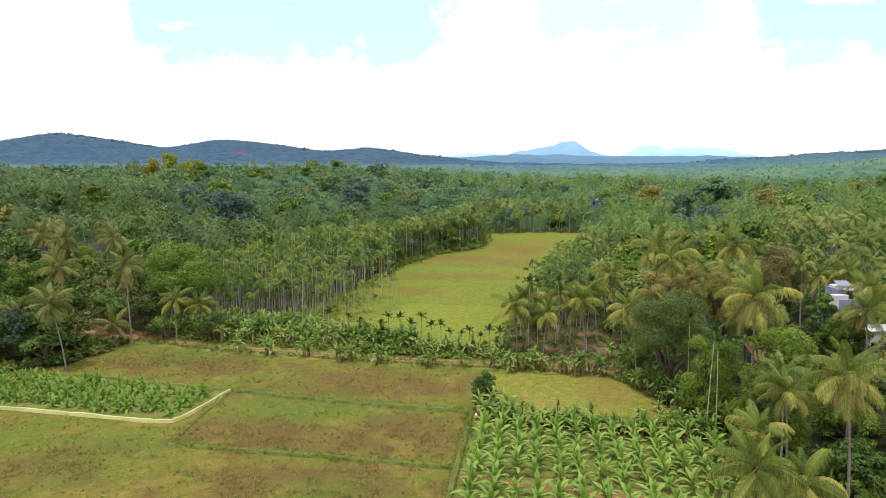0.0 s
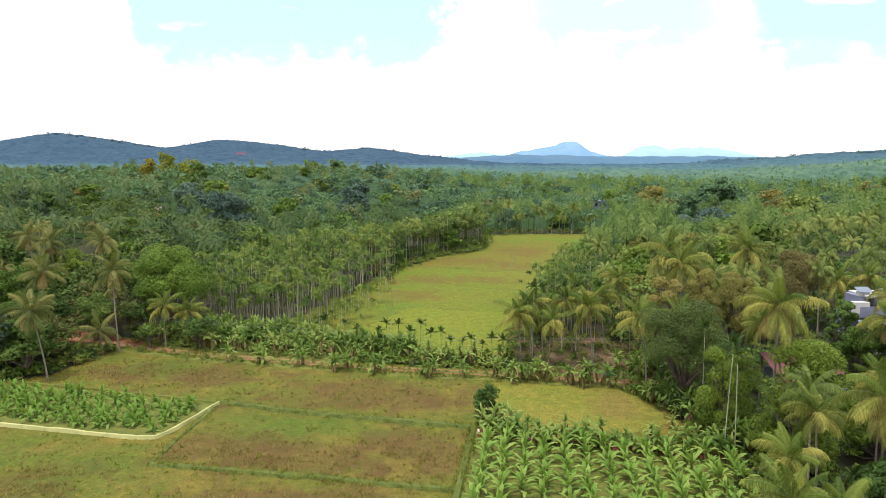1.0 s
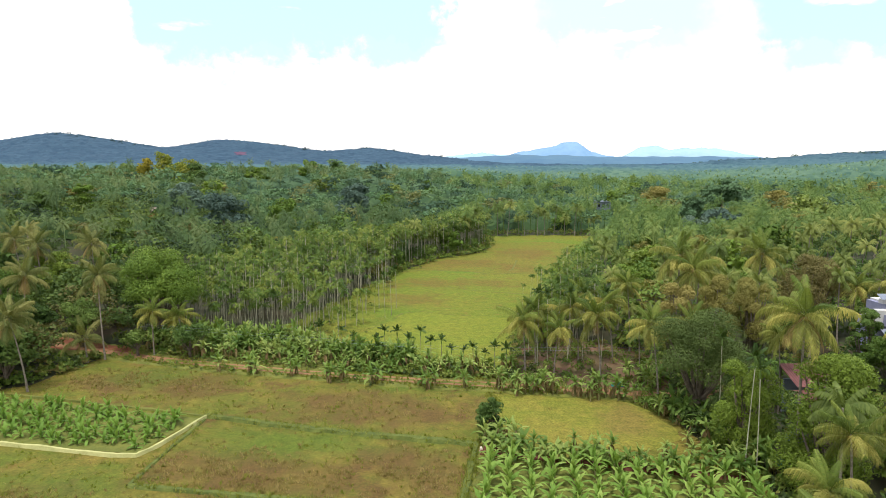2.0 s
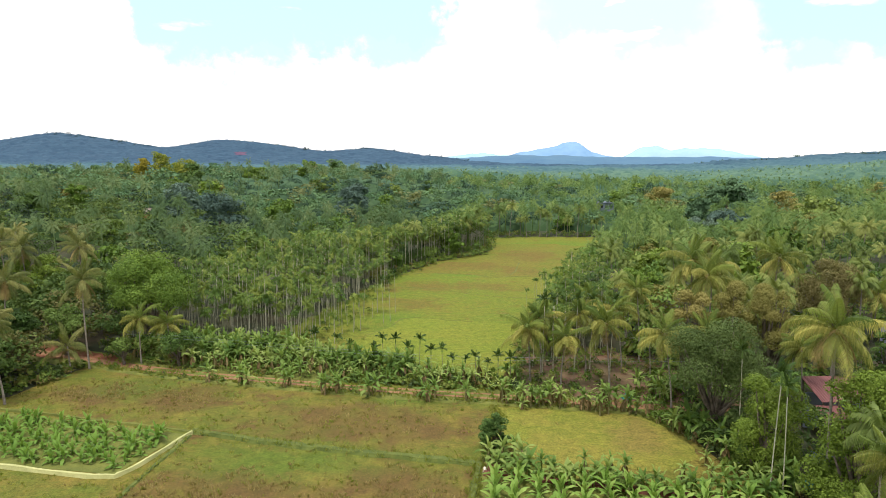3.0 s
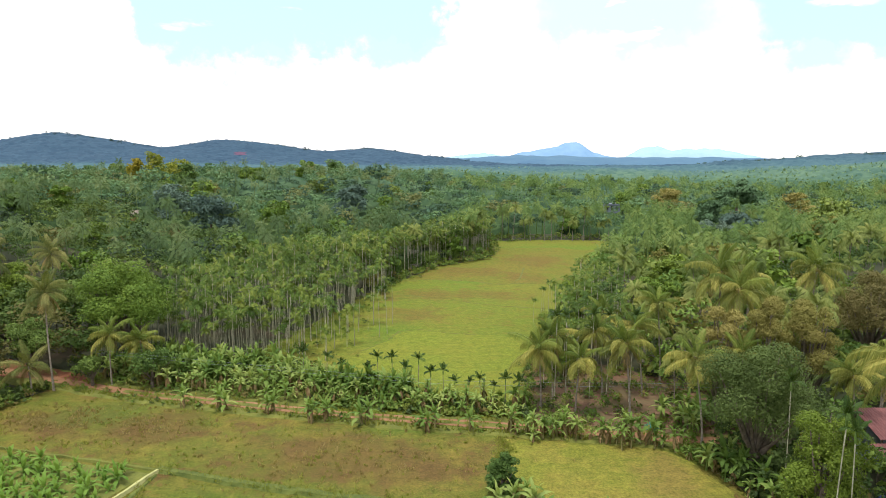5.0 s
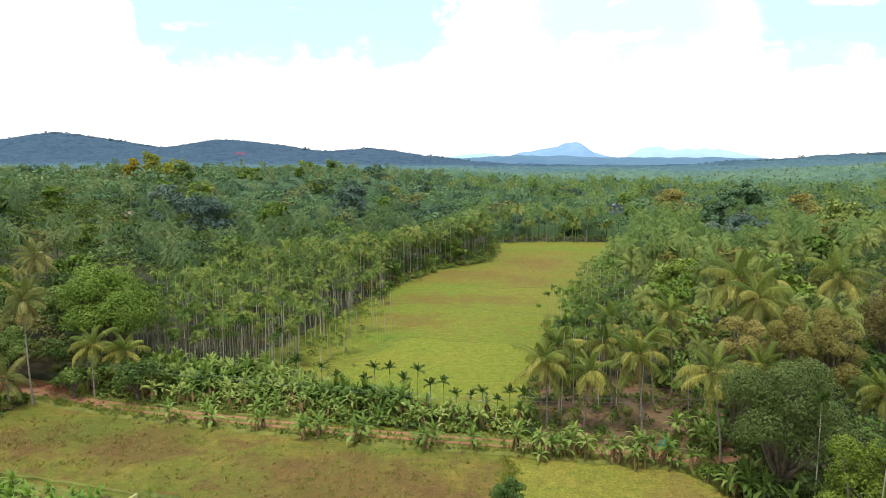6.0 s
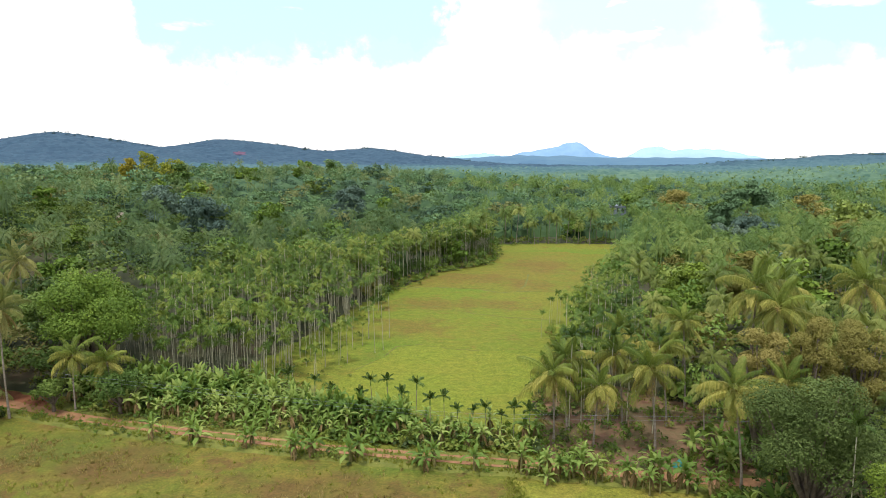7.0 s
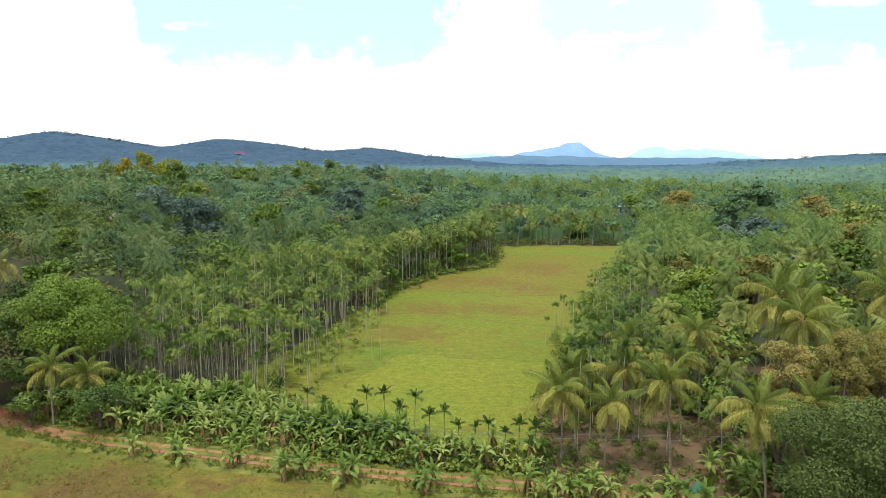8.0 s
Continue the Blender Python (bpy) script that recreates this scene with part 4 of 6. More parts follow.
class Nursery:
    """Hands out plants of one kind: each model once as it is, then as copies."""

    everywhere = []

    def __init__(self, models):
        self.models, self.used = models, set()
        self.everywhere.append(self)

    def clear_out(self):
        """Take away the models that were planted nowhere."""
        for k, ob in enumerate(self.models):
            if k not in self.used:
                for o in list(ob.children_recursive) + [ob]:
                    bpy.data.objects.remove(o)

    def plant(self, x, y, turn=None, scale=1.0, k=None, lean=2.0):
        k = rnd.randrange(len(self.models)) if k is None else k % len(self.models)
        turn = rnd.uniform(0, 360) if turn is None else turn
        m = pose(x, y, float(height(x, y)), rnd.uniform(-lean, lean), rnd.uniform(-lean, lean), turn) @ Matrix.Scale(scale, 4)
        ob = self.models[k]
        if k in self.used:
            return copy_thing(ob, m)
        self.used.add(k)
        ob.matrix_basis = m
        return ob


def taken(x, y, places, gap):
    return any((x - a) ** 2 + (y - b) ** 2 < gap * gap for a, b in places)


def open_land(x, y):
    return inside(x, y, FIELD) or inside(x, y, VALLEY)


# ---------------- bananas ----------------
young = Nursery([banana_plant(h, n, "banana", "lush green banana plant in a planted row", "bananas in the large plot") for h, n in ((1.0, 9), (1.2, 10), (0.9, 9), (1.3, 10))])
for i in range(13):
    for j in range(12):
        if j == 8 and i > 1:
            continue
        p = PO + PV * (1.0 + 1.95 * i + rnd.uniform(-0.15, 0.15)) - PU * (1.5 + 1.58 * j + rnd.uniform(-0.2, 0.2))
        young.plant(p.x, p.y, None, rnd.uniform(0.85, 1.12))
PLOT = [(-70, 77.5), (-60, 75), (-41, 71), (-31.4, 69.4), (-28.6, 76.8), (-47, 81.6), (-57, 84)]
old = Nursery([banana_plant(h, n, "banana_old", "tall banana plant with worn and withered leaves beside the dirt road", "bananas along the road", d) for h, n, d in ((2.2, 10, 5), (1.8, 9, 5), (2.5, 10, 5), (1.5, 9, 4))])
fresh = Nursery([banana_plant(h, n, "banana_low", "leafy green banana plant beside the dirt road", "bananas along the road", 2) for h, n in ((1.1, 10), (1.6, 10))])


def road_y(x):
    for (a, b), (c, d) in zip(ROAD, ROAD[1:]):
        if a <= x <= c:
            return b + (d - b) * (x - a) / (c - a)
    return ROAD[-1][1]


spots = []
tries = 0
while len(spots) < 125 and tries < 6000:
    tries += 1
    x = rnd.uniform(-46, 10)
    deep = 6.0 if x < -20 else 4.5
    y = road_y(x) + 2.2 + deep * rnd.random() ** 1.4
    if not taken(x, y, spots, 1.0):
        spots.append((x, y))
        (old if rnd.random() < 0.72 else fresh).plant(x, y, None, rnd.uniform(0.7, 1.12), None, 9)
for x, y in [(6.8, 85.9), (8.6, 86.0), (10.3, 85.4), (12.0, 85.2), (13.6, 84.9), (15.4, 84.6), (17.0, 84.2), (18.6, 84.3), (20.2, 83.5), (21.6, 83.2), (9.4, 84.9), (18.0, 82.9), (23.2, 82.6), (12.9, 86.0)]:
    for q in (0.0, 0.85):
        (old if rnd.random() < 0.75 else fresh).plant(x + q + rnd.uniform(-0.2, 0.2), y - 0.15 * q + rnd.uniform(-0.4, 0.4), None, rnd.uniform(0.85, 1.2), None, 8)
for x, y in [(-15.6, 89.9), (-13.3, 89.6), (-13.9, 90.6), (-1.2, 87.6), (-2.6, 87.9), (-31.2, 93.6), (-26.6, 92.9), (-20.6, 91.4), (-20.0, 92.0), (-9.4, 88.6), (-8.8, 89.3), (-15.0, 89.2), (-26.0, 92.2), (-2.0, 87.0), (2.6, 86.8), (5.6, 71.6), (6.8, 72.3), (4.2, 71.2), (7.6, 70.7)]:
    fresh.plant(x, y, None, rnd.uniform(1.15, 1.5), None, 6)
for x, y in [(24.0, 80.5), (25.4, 78.3), (26.2, 76.0), (26.6, 73.6), (27.5, 71.4), (28.2, 74.6), (28.6, 69.0), (27.4, 79.2), (25.2, 70.6), (29.4, 66.2), (14.0, 68.3), (15.4, 68.5), (16.6, 68.0), (13.0, 68.6), (21.5, 67.0), (24.5, 67.6), (26.4, 67.0)]:
    (old if rnd.random() < 0.85 else fresh).plant(x, y, None, rnd.uniform(0.75, 1.05) if x > 23 else rnd.uniform(0.8, 1.0), None, 7)

# ---------------- palms ----------------
PALM_MODELS = ((7.6, 0.5, 19, 3), (9.0, -0.9, 18, 5), (10.6, 1.3, 20, 3), (12.4, 0.8, 19, 3), (3.8, 0.2, 11, 0), (8.4, 0.7, 21, 4), (13.4, -1.0, 17, 5))
big_palms = Nursery([coconut_palm(h, lean, n, d, lab, "coconut palms by the valley") for (h, lean, n, d), lab in zip(PALM_MODELS, (
    "full-crowned coconut palm with hanging yellow-green fronds", "coconut palm with some dried fronds", "tall leaning coconut palm with nuts",
    "tall slender coconut palm with arching fronds", "young short coconut palm with few fronds", "coconut palm with a dense crown of hanging fronds", "tall coconut palm with browned lower fronds"))])
west_palms = Nursery([coconut_palm(h, lean, n, d + 2, "coconut palm with dull olive and brown fronds beside the road bend", "coconut palms by the valley", DULL_FRONDS) for h, lean, n, d in PALM_MODELS])
# the hearts of their crowns
HUBS = [(10.7, 92.5, 7.7), (15.6, 92, 7.3), (20.4, 91.5, 8.8), (25.4, 84, 9.5), (31, 86, 10.3), (13.0, 97, 8.2), (18.4, 97, 9.6), (23.4, 98, 10.2), (27.9, 103, 10.6), (34.2, 94.0, 14.6), (33.5, 97.5, 16.0), (38.2, 102, 13.2), (45.4, 98, 15.4),
        (38.3, 79, 10.9), (32.2, 63.5, 14.3), (23.9, 45.5, 10.5), (21.0, 39.5, 10.3), (29.3, 52, 11.4), (31.3, 47, 12.0), (25.5, 42, 7.6), (39.7, 60, 10.9), (36.6, 55, 9.3), (49.4, 72.0, 12.0), (54.9, 80.0, 13.2), (57.4, 95.0, 12.6), (55.2, 74.5, 11.2), (60, 92, 14.0), (63, 82, 13.5), (22, 108, 9.5),
        (-60.6, 98.6, 12.6), (-50.6, 99.5, 13.4), (-43.9, 101.6, 7.3), (-40.1, 101.6, 7.2), (-52.0, 97.3, 3.7), (-54.0, 85, 9.8), (-62, 90, 7.0), (-66, 126, 14.5), (-74, 122, 15), (-82, 128, 15.5)]
palm_spots = []
for x, y, z in HUBS:
    palm_spots.append((x, y))
    tall = z - float(height(x, y))
    k = min(range(len(PALM_MODELS)), key=lambda i: abs(0.9 * PALM_MODELS[i][0] - tall))
    size, turn = min(1.1, max(0.8, tall / PALM_MODELS[k][0])), rnd.uniform(0, 360)
    off = Matrix.Rotation(radians(turn), 3, "Z") @ Vector((PALM_MODELS[k][1], 0.23 * PALM_MODELS[k][1], 0)) * size
    (west_palms if x < -45 else big_palms).plant(x - off.x, y - off.y, turn, size, k, 0.0)
near_palms = Nursery([simple_palm(h, l, "coconut palm in the dense grove", "coconut palms in the groves", 18, "palm_grove", 17, 0.21) for h, l in ((10, 0.6), (11.3, -0.8), (9, 0.4), (12.2, 0.9))])
mid_palms = Nursery([simple_palm(h, l, "coconut palm in the dense grove", "coconut palms in the groves") for h, l in ((9, 0.5), (11, -0.8), (12.5, 1.0), (8, 0.3), (10, 0.9))])

shade_palms = Nursery([simple_palm(h, l, "coconut palm with dull green and brown fronds in the dense grove", "coconut palms in the groves", 17, "palm_dull", 15, 0.22) for h, l in ((9, 0.6), (10.5, -0.8), (8, 0.4), (12, 0.9))])

# specific broadleaf trees
TREES = [
    (28.7, 77.0, 9.8, 14.2, 2.4, "tree_dark", "large dark green broadleaf tree with a dense crown", 11500, 0.135),
    (30.2, 69.0, 6.2, 11.4, 0.0, "broad_light", "bushy yellow-green tree beside the banana plot", 6500, 0.15),
    (30.4, 89.0, 5.4, 15.8, 1.6, "flush", "mango tree flushed with yellow-green young leaves", 5600, 0.15),
    (35.4, 89.8, 5.2, 16.6, 1.6, "flush", "mango tree flushed with yellow-brown young leaves", 5600, 0.15),
    (41.0, 90.8, 6.0, 16.0, 1.6, "flush", "mango tree flushed with yellow-brown young leaves", 6000, 0.15),
    (51.4, 96.0, 7.8, 13.6, 1.6, "rust", "large mango tree flushed with red-brown young leaves", 6500, 0.16),
    (-46.5, 110.5, 12.5, 15.6, 3, "broad", "wide round-crowned green broadleaf tree behind the palms", 9000, 0.24),
    (-38, 100.2, 7, 5.2, 1.2, "broad_dark", "low airy spreading tree beside the dirt road", 620, 0.24),
    (-46, 100.6, 4, 4.2, 1.0, "broad_dark", "small airy green tree beside the dirt road", 380, 0.24),
    (5.0, 74.0, 3.0, 4.2, 0.3, "broad_dark", "dark bushy tree at the corner of the banana plot", 1300, 0.18),
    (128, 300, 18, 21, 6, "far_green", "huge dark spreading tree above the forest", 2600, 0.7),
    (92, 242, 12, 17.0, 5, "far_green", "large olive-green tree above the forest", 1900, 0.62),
    (97, 232, 15, 12.5, 0.4, "blue", "blue-grey spreading tree in the forest", 3000, 0.40),
    (87, 224, 12, 11.5, 0.4, "blue", "blue-grey spreading tree in the forest", 2500, 0.40),
    (131, 236, 19, 18, 0.4, "broad_olive", "wide olive-yellow tree above the forest", 2200, 0.55),
    (116, 212, 12, 15, 0.4, "flush", "tree flushed with brownish young leaves", 2300, 0.40),
    (55, 145, 8.5, 12.5, 0.4, "flush", "tree flushed with brownish young leaves", 1800, 0.36),
    (147, 286, 15, 18, 0.4, "flush", "tree flushed with brownish young leaves", 2200, 0.42),
    (104, 316, 14, 17, 0.4, "flush", "tree flushed with brownish young leaves", 2200, 0.45),
    (-74, 220, 15, 16, 0.4, "blue", "blue-grey spreading tree in the forest", 2600, 0.40),
    (-92, 236, 14, 16, 0.4, "blue", "blue-grey spreading tree in the forest", 2500, 0.40),
    (-40, 292, 18, 17, 0.4, "blue", "blue-grey spreading tree in the forest", 1800, 0.58),
    (-60, 246, 13, 15, 0.4, "broad", "green tree above the forest", 2400, 0.40),
    (-57.5, 88.5, 8, 8, 1, "broad_dark", "dense dark green tree at the edge of the field", 1500, 0.3),
    (-66, 87, 9, 9, 1, "broad_dark", "dense dark tree at the edge of the field", 1500, 0.3),
    (-60, 98, 9, 9, 1.5, "broad_dark", "dense dark green tree above the road bend", 1500, 0.32),
    (-70, 106, 10, 13.5, 1.0, "broad", "tall leafy tree behind the road bend", 2600, 0.24),
    (-63, 93, 8, 10.5, 0.6, "broad", "leafy green tree at the edge of the field", 2600, 0.22),
    (-73, 124, 11, 13.5, 1.0, "broad_light", "tall light green tree above the road bend", 2200, 0.28),
    (-57, 105, 7, 8.5, 0.6, "broad_dark", "dark leafy tree above the road bend", 1800, 0.22),
    (-82, 113, 11, 13, 1.0, "broad_dark", "tall dark tree behind the road bend", 2000, 0.28),
    (-58, 118, 9, 12, 1.0, "broad_dark", "dark leafy tree beside the areca grove", 2000, 0.26),
    (-77, 97, 9, 11, 0.6, "broad_dark", "dark leafy tree at the edge of the field", 2000, 0.25),
    (42, 62, 6.5, 7, 0.4, "broad", "leafy tree among the palms", 2000, 0.22),
    (33.6, 60.6, 8.4, 15.0, 0.2, "broad_light", "tall leafy light green tree before the red-roofed shed", 9000, 0.17),
    (37, 53, 6, 5, 0.6, "broad_dark", "dark leafy tree among the palms", 1300, 0.28),
    (46, 58, 7, 7, 0.8, "broad_dark", "dark leafy tree among the palms", 1300, 0.28),
    (54, 68, 7, 6, 0.4, "broad", "leafy tree among the palms", 2200, 0.22),
    (50.2, 81.5, 4.0, 9.4, 0.3, "broad_dark", "dark leafy tree beside the white house", 1800, 0.22),
    (50.4, 77.2, 6.0, 7.6, 0.3, "broad", "leafy tree before the white house", 2600, 0.2),
    (-15, 179, 7, 8, 1, "broad", "green bushy tree at the edge of the paddy", 1200, 0.36),
    (1, 205, 9, 9, 1, "broad", "green bushy tree at the edge of the paddy", 1200, 0.4),
    (36, 128, 9, 11, 2, "broad", "green tree among coconut palms", 1300, 0.34),
    (15.6, 106, 5, 7.5, 0.4, "broad", "leafy tree at the edge of the long paddy", 1100, 0.24),
    (17.8, 114, 6, 9, 0.4, "broad_light", "light green leafy tree at the edge of the long paddy", 1300, 0.25),
    (20.5, 122, 6.5, 9.5, 0.4, "broad", "leafy tree at the edge of the long paddy", 1300, 0.26),
    (23.5, 132, 7, 10, 0.4, "broad_light", "light green leafy tree at the edge of the long paddy", 1300, 0.27),
    (44, 140, 10, 12, 2, "broad_light", "light green tree among coconut palms", 1300, 0.36),
]
for x, y, w, h, bare, mat, lab, n, size in TREES:
    t = broad_tree(w, h, bare, mat, lab, "", n, size, 40 if n > 3500 else 22, full=1.22 if n > 3500 else 1.0)
    t.matrix_basis = pose(x, y, float(height(x, y)), 0, 0, rnd.uniform(0, 360))
tree_spots = [(t[0], t[1], t[2] * 0.5) for t in TREES]


def near_tree(x, y, extra=0.0):
    return any((x - a) ** 2 + (y - b) ** 2 < (r * 0.85 + extra) ** 2 for a, b, r in tree_spots)


# open ground on the valley side of the tallest trees
OPEN_SIDE = [(t[0], t[1], t[2] * 0.42) for t in TREES if t[1] > 190 or t[5] == "flush"] + [(-158, 345, 6), (-147, 347, 12)]


def before_tree(x, y):
    return any(b - 24 < y < b and abs(x - a * y / b) < w for a, b, w in OPEN_SIDE)


MIXED = {}
for key, mat, w, h, lab in (
        ("green", "broad", 10, 12, "round green broadleaf tree standing out of the forest"), ("wide", "broad_olive", 13, 12.5, "wide yellow-green tree standing out of the forest"),
        ("dark", "broad_dark", 11, 13.5, "dark green tree standing out of the forest"), ("red", "flush", 10, 12, "tree with brownish young leaves in the forest"),
        ("grey", "blue", 12, 13, "grey-green tree standing out of the forest"), ("tall", "broad", 8, 15, "tall narrow green tree in the forest")):
    MIXED[key] = Nursery([broad_tree(w, h, 0.4, mat, lab, "tall trees of the forest", 1150, 0.48, 22) for _ in range(2 if key in ("green", "dark") else 1)])
rng_m = random.Random(21)
extra_trees = []
for _ in range(2500):
    y = 112 + 300 * rng_m.random() ** 1.1
    x = rng_m.uniform(-0.68 * y - 15, 0.68 * y + 15)
    if len(extra_trees) >= 62:
        break
    if open_land(x, y) or open_land(x - 5, y) or open_land(x + 5, y) or taken(x, y, [(a, b) for a, b, r in extra_trees], 11) or any((x - a) ** 2 + (y - b) ** 2 < (r + 5) ** 2 for a, b, r in tree_spots):
        continue
    if before_tree(x, y) or -53 < x < -10 and 105 < y < 178 or 46 < x < 66 and y < 100 or 10 < x < 34 and y < 118:
        continue
    u = rng_m.random()
    key = ("dark" if u < 0.3 else "green" if u < 0.6 else "wide" if u < 0.72 else "tall" if u < 0.85 else "grey" if u < 0.93 else "red") if x < 0 else ("green" if u < 0.26 else "red" if u < 0.48 else "wide" if u < 0.64 else "dark" if u < 0.8 else "grey" if u < 0.88 else "tall")
    sc = rng_m.uniform(0.7, 1.1) * (1 + max(0, y - 200) / 900)
    extra_trees.append((x, y, 5.0 * sc))
    MIXED[key].plant(x, y, None, sc)
tree_spots += extra_trees

HOUSES = [(56.5, 87.5, 4.5), (42.5, 76.5, 5.5), (56, 79, 4)]


def near_house(x, y):
    return any((x - a) ** 2 + (y - b) ** 2 < r * r for a, b, r in HOUSES)


# tall arecas of the grove on the edge of the paddy
GROVE = [(-52, 112), (-33, 111), (-17, 109.5), (-13.5, 118), (-12, 130), (-12.5, 150), (-14, 172), (-40, 176), (-50, 140)]
arecas = Nursery([areca_palm(h, l, "tall areca palm with a thin pale trunk", "areca palms of the grove") for h, l in ((9.0, 0.3), (10.4, -0.4), (5.8, 0.2), (7.4, 0.5))])
far_arecas = Nursery([simple_areca(h, l, "tall areca palm with a thin pale trunk", "areca palms of the grove") for h, l in ((9.0, 0.3), (10.4, -0.4), (11.8, 0.4), (7, 0.2))])
areca_spots = []
tries = 0
while len(areca_spots) < 190 and tries < 20000:
    tries += 1
    y = 109 + 24 * rnd.random() ** 1.2
    x = rnd.uniform(-52, -11)
    if rnd.random() < 0.85 * min(1.0, max(0.0, (x + 31) / 12)):
        continue
    if inside(x, y, GROVE) and not taken(x, y, areca_spots, 1.3) and not near_tree(x, y):
        areca_spots.append((x, y))
        (arecas if y < 115.5 else far_arecas).plant(x, y, None, rnd.uniform(0.6, 1.02), None, 1.8)
short_areca = Nursery([areca_palm(h, l, "young areca palm with dark drooping fronds", "young areca palms along the road", 8, DARK_AFRONDS, "trunk") for h, l in ((3.9, 0.1), (4.5, -0.1), (3.3, 0.1))])
for x, y in [(-13.2, 100.1), (-9.7, 98.5), (-8.9, 101.9), (-7.1, 102.5), (-5.0, 98.2), (-3.5, 98.6), (-1.8, 95.0), (1.2, 95), (2.7, 95.6), (5.8, 94.4), (7.1, 93.9), (8.7, 93.6), (-15.5, 101), (-19, 103), (4.2, 94.6), (-0.3, 96.3), (32, 49), (30, 49.5), (37.5, 51.5), (34.5, 54.5)]:
    short_areca.plant(x, y, None, rnd.uniform(0.78, 1.12))
tall_pair = Nursery([areca_palm(11.2, 0.3, "tall slender areca palm beside the banana plot", "areca palms beside the banana plot", 8, DARK_AFRONDS), areca_palm(10.6, -0.2, "tall slender areca palm beside the banana plot", "areca palms beside the banana plot", 8, DARK_AFRONDS)])
for x, y, k in [(28.2, 64.4, 0), (28.9, 63.6, 1), (-11.0, 123.9, 0), (-9.9, 125.6, 1), (-9.5, 132.2, 1), (29.6, 73.5, 0), (13.4, 96.2, 0), (15.2, 98.4, 1), (17.8, 96.8, 0), (20.3, 98.2, 1), (22.4, 95.6, 0), (12.6, 100, 1), (18.8, 101, 0)]:
    tall_pair.plant(x, y, None, 0.95 if y < 100 else 0.72, k)

# lone arecas standing in the paddy
for x, y, k in [(15.8, 132.7, 0), (19.2, 142.6, 0), (19.9, 141.1, 1), (18.6, 141.6, 0), (20.6, 142.2, 0)]:
    far_arecas.plant(x, y, None, rnd.uniform(0.76, 0.84), k, 1.5)

# arecas crowded on the other edge of the paddy
RIGHT_EDGE = [(13, 100), (16.5, 117), (21.5, 133), (27, 148), (33, 160), (38, 158), (33, 140), (28, 122), (25, 106)]
edge_spots = []
for _ in range(1500):
    x, y = rnd.uniform(13, 38), rnd.uniform(100, 160)
    if len(edge_spots) < 45 and inside(x, y, RIGHT_EDGE) and not taken(x, y, edge_spots, 1.9):
        edge_spots.append((x, y))
        far_arecas.plant(x, y, None, rnd.uniform(0.7, 1.0), None, 2.5)

# coconut groves on both sides of the valley
tries = 0
grove = list(palm_spots)
back_palms = []
while len(grove) < 500 and tries < 60000:
    tries += 1
    y = 50 + 215 * rnd.random() ** 1.2
    x = rnd.uniform(-0.62 * y - 20, 0.62 * y + 25)
    if x < 12 and y < 112:
        continue
    if open_land(x, y) or inside(x, y, GROVE) or near_house(x, y) or near_tree(x, y, 0.5) or inside(x, y, [(8, 84), (9, 97.5), (26, 97.5), (30, 84)]):
        continue
    if x < 28 and y < 84 or before_tree(x, y):
        continue
    if x < 0 and (rnd.random() < 0.75 or y < 125 and rnd.random() < 0.5):
        continue
    if 29 < x < 47 and 58 < y < 81:
        continue
    if abs(x - 0.645 * y) < 3.6 and 55 < y < 86:
        continue
    if open_land(x - 3.0, y) or open_land(x + 2.0, y) or inside(x, y, RIGHT_EDGE) or taken(x, y, grove, 3.5):
        continue
    grove.append((x, y))
    if len(grove) > 40 and (y > 168 or x < -20 and y > 150):
        back_palms.append((x, y))
    else:
        (shade_palms if x < 0 else near_palms).plant(x, y, None, rnd.uniform(0.72, 1.0), None, 4)

# palms in a row at the far end of the paddy, arecas along its edge
for k in range(14):
    mid_palms.plant(14 + 3.6 * k + rnd.uniform(-1, 1), 252 + rnd.uniform(-2, 3.5), None, rnd.uniform(0.8, 1.0), None, 4)
    grove.append((14 + 3.6 * k, 252))
for x, y in ((-6, 187), (-2, 197), (4, 204), (9, 209), (13, 218), (-10, 181), (12, 228), (13, 240)):
    mid_palms.plant(x - 2.5, y + 2, None, rnd.uniform(0.85, 1.1), None, 4)
    grove.append((x - 2.5, y + 2))


def edge_areca(h):
    """An areca palm as arrays: crown, and trunk."""
    v, f = [], []
    for k in range(8):
        t = (k + rnd.random()) / 8
        fv, ff = feather(rnd, 1.5 * rnd.uniform(0.8, 1.15), 80 - 75 * t, 70 + 55 * t, 6, 0.20, 0.48, 0.9, 3, False, False)
        m = pose(0.1, 0, h, 0, 0, k * 137.5 + rnd.uniform(-20, 20))
        extend(v, f, [m @ Vector(p) for p in fv], ff)
    tv, tf = tube([(0, 0, -0.2), (0.05, 0, h * 0.5), (0.1, 0, h)], [0.062, 0.05, 0.042], 4)
    return [(np.array([tuple(p) for p in w]), np.array([q for q in g if len(q) == 4])) for w, g in ((v, f), (tv, tf))]


EDGE_T = [edge_areca(9.5), edge_areca(11), edge_areca(8.2)]
rows_a = {0: [], 1: [], 2: []}
EDGE = [(-16, 160), (-13, 176), (-4, 195), (10, 210), (13, 222), (13, 246)]
for _ in range(380):
    k, t = rnd.randrange(len(EDGE) - 1), rnd.random()
    x = EDGE[k][0] + (EDGE[k + 1][0] - EDGE[k][0]) * t - abs(rnd.gauss(0, 6)) + 1.0
    y = EDGE[k][1] + (EDGE[k + 1][1] - EDGE[k][1]) * t + abs(rnd.gauss(0, 3))
    rows_a[rnd.randrange(3)].append((x, y, 0.0, rnd.uniform(0, 6.28), rnd.uniform(0.9, 1.25), rnd.uniform(0.7, 1.05)))
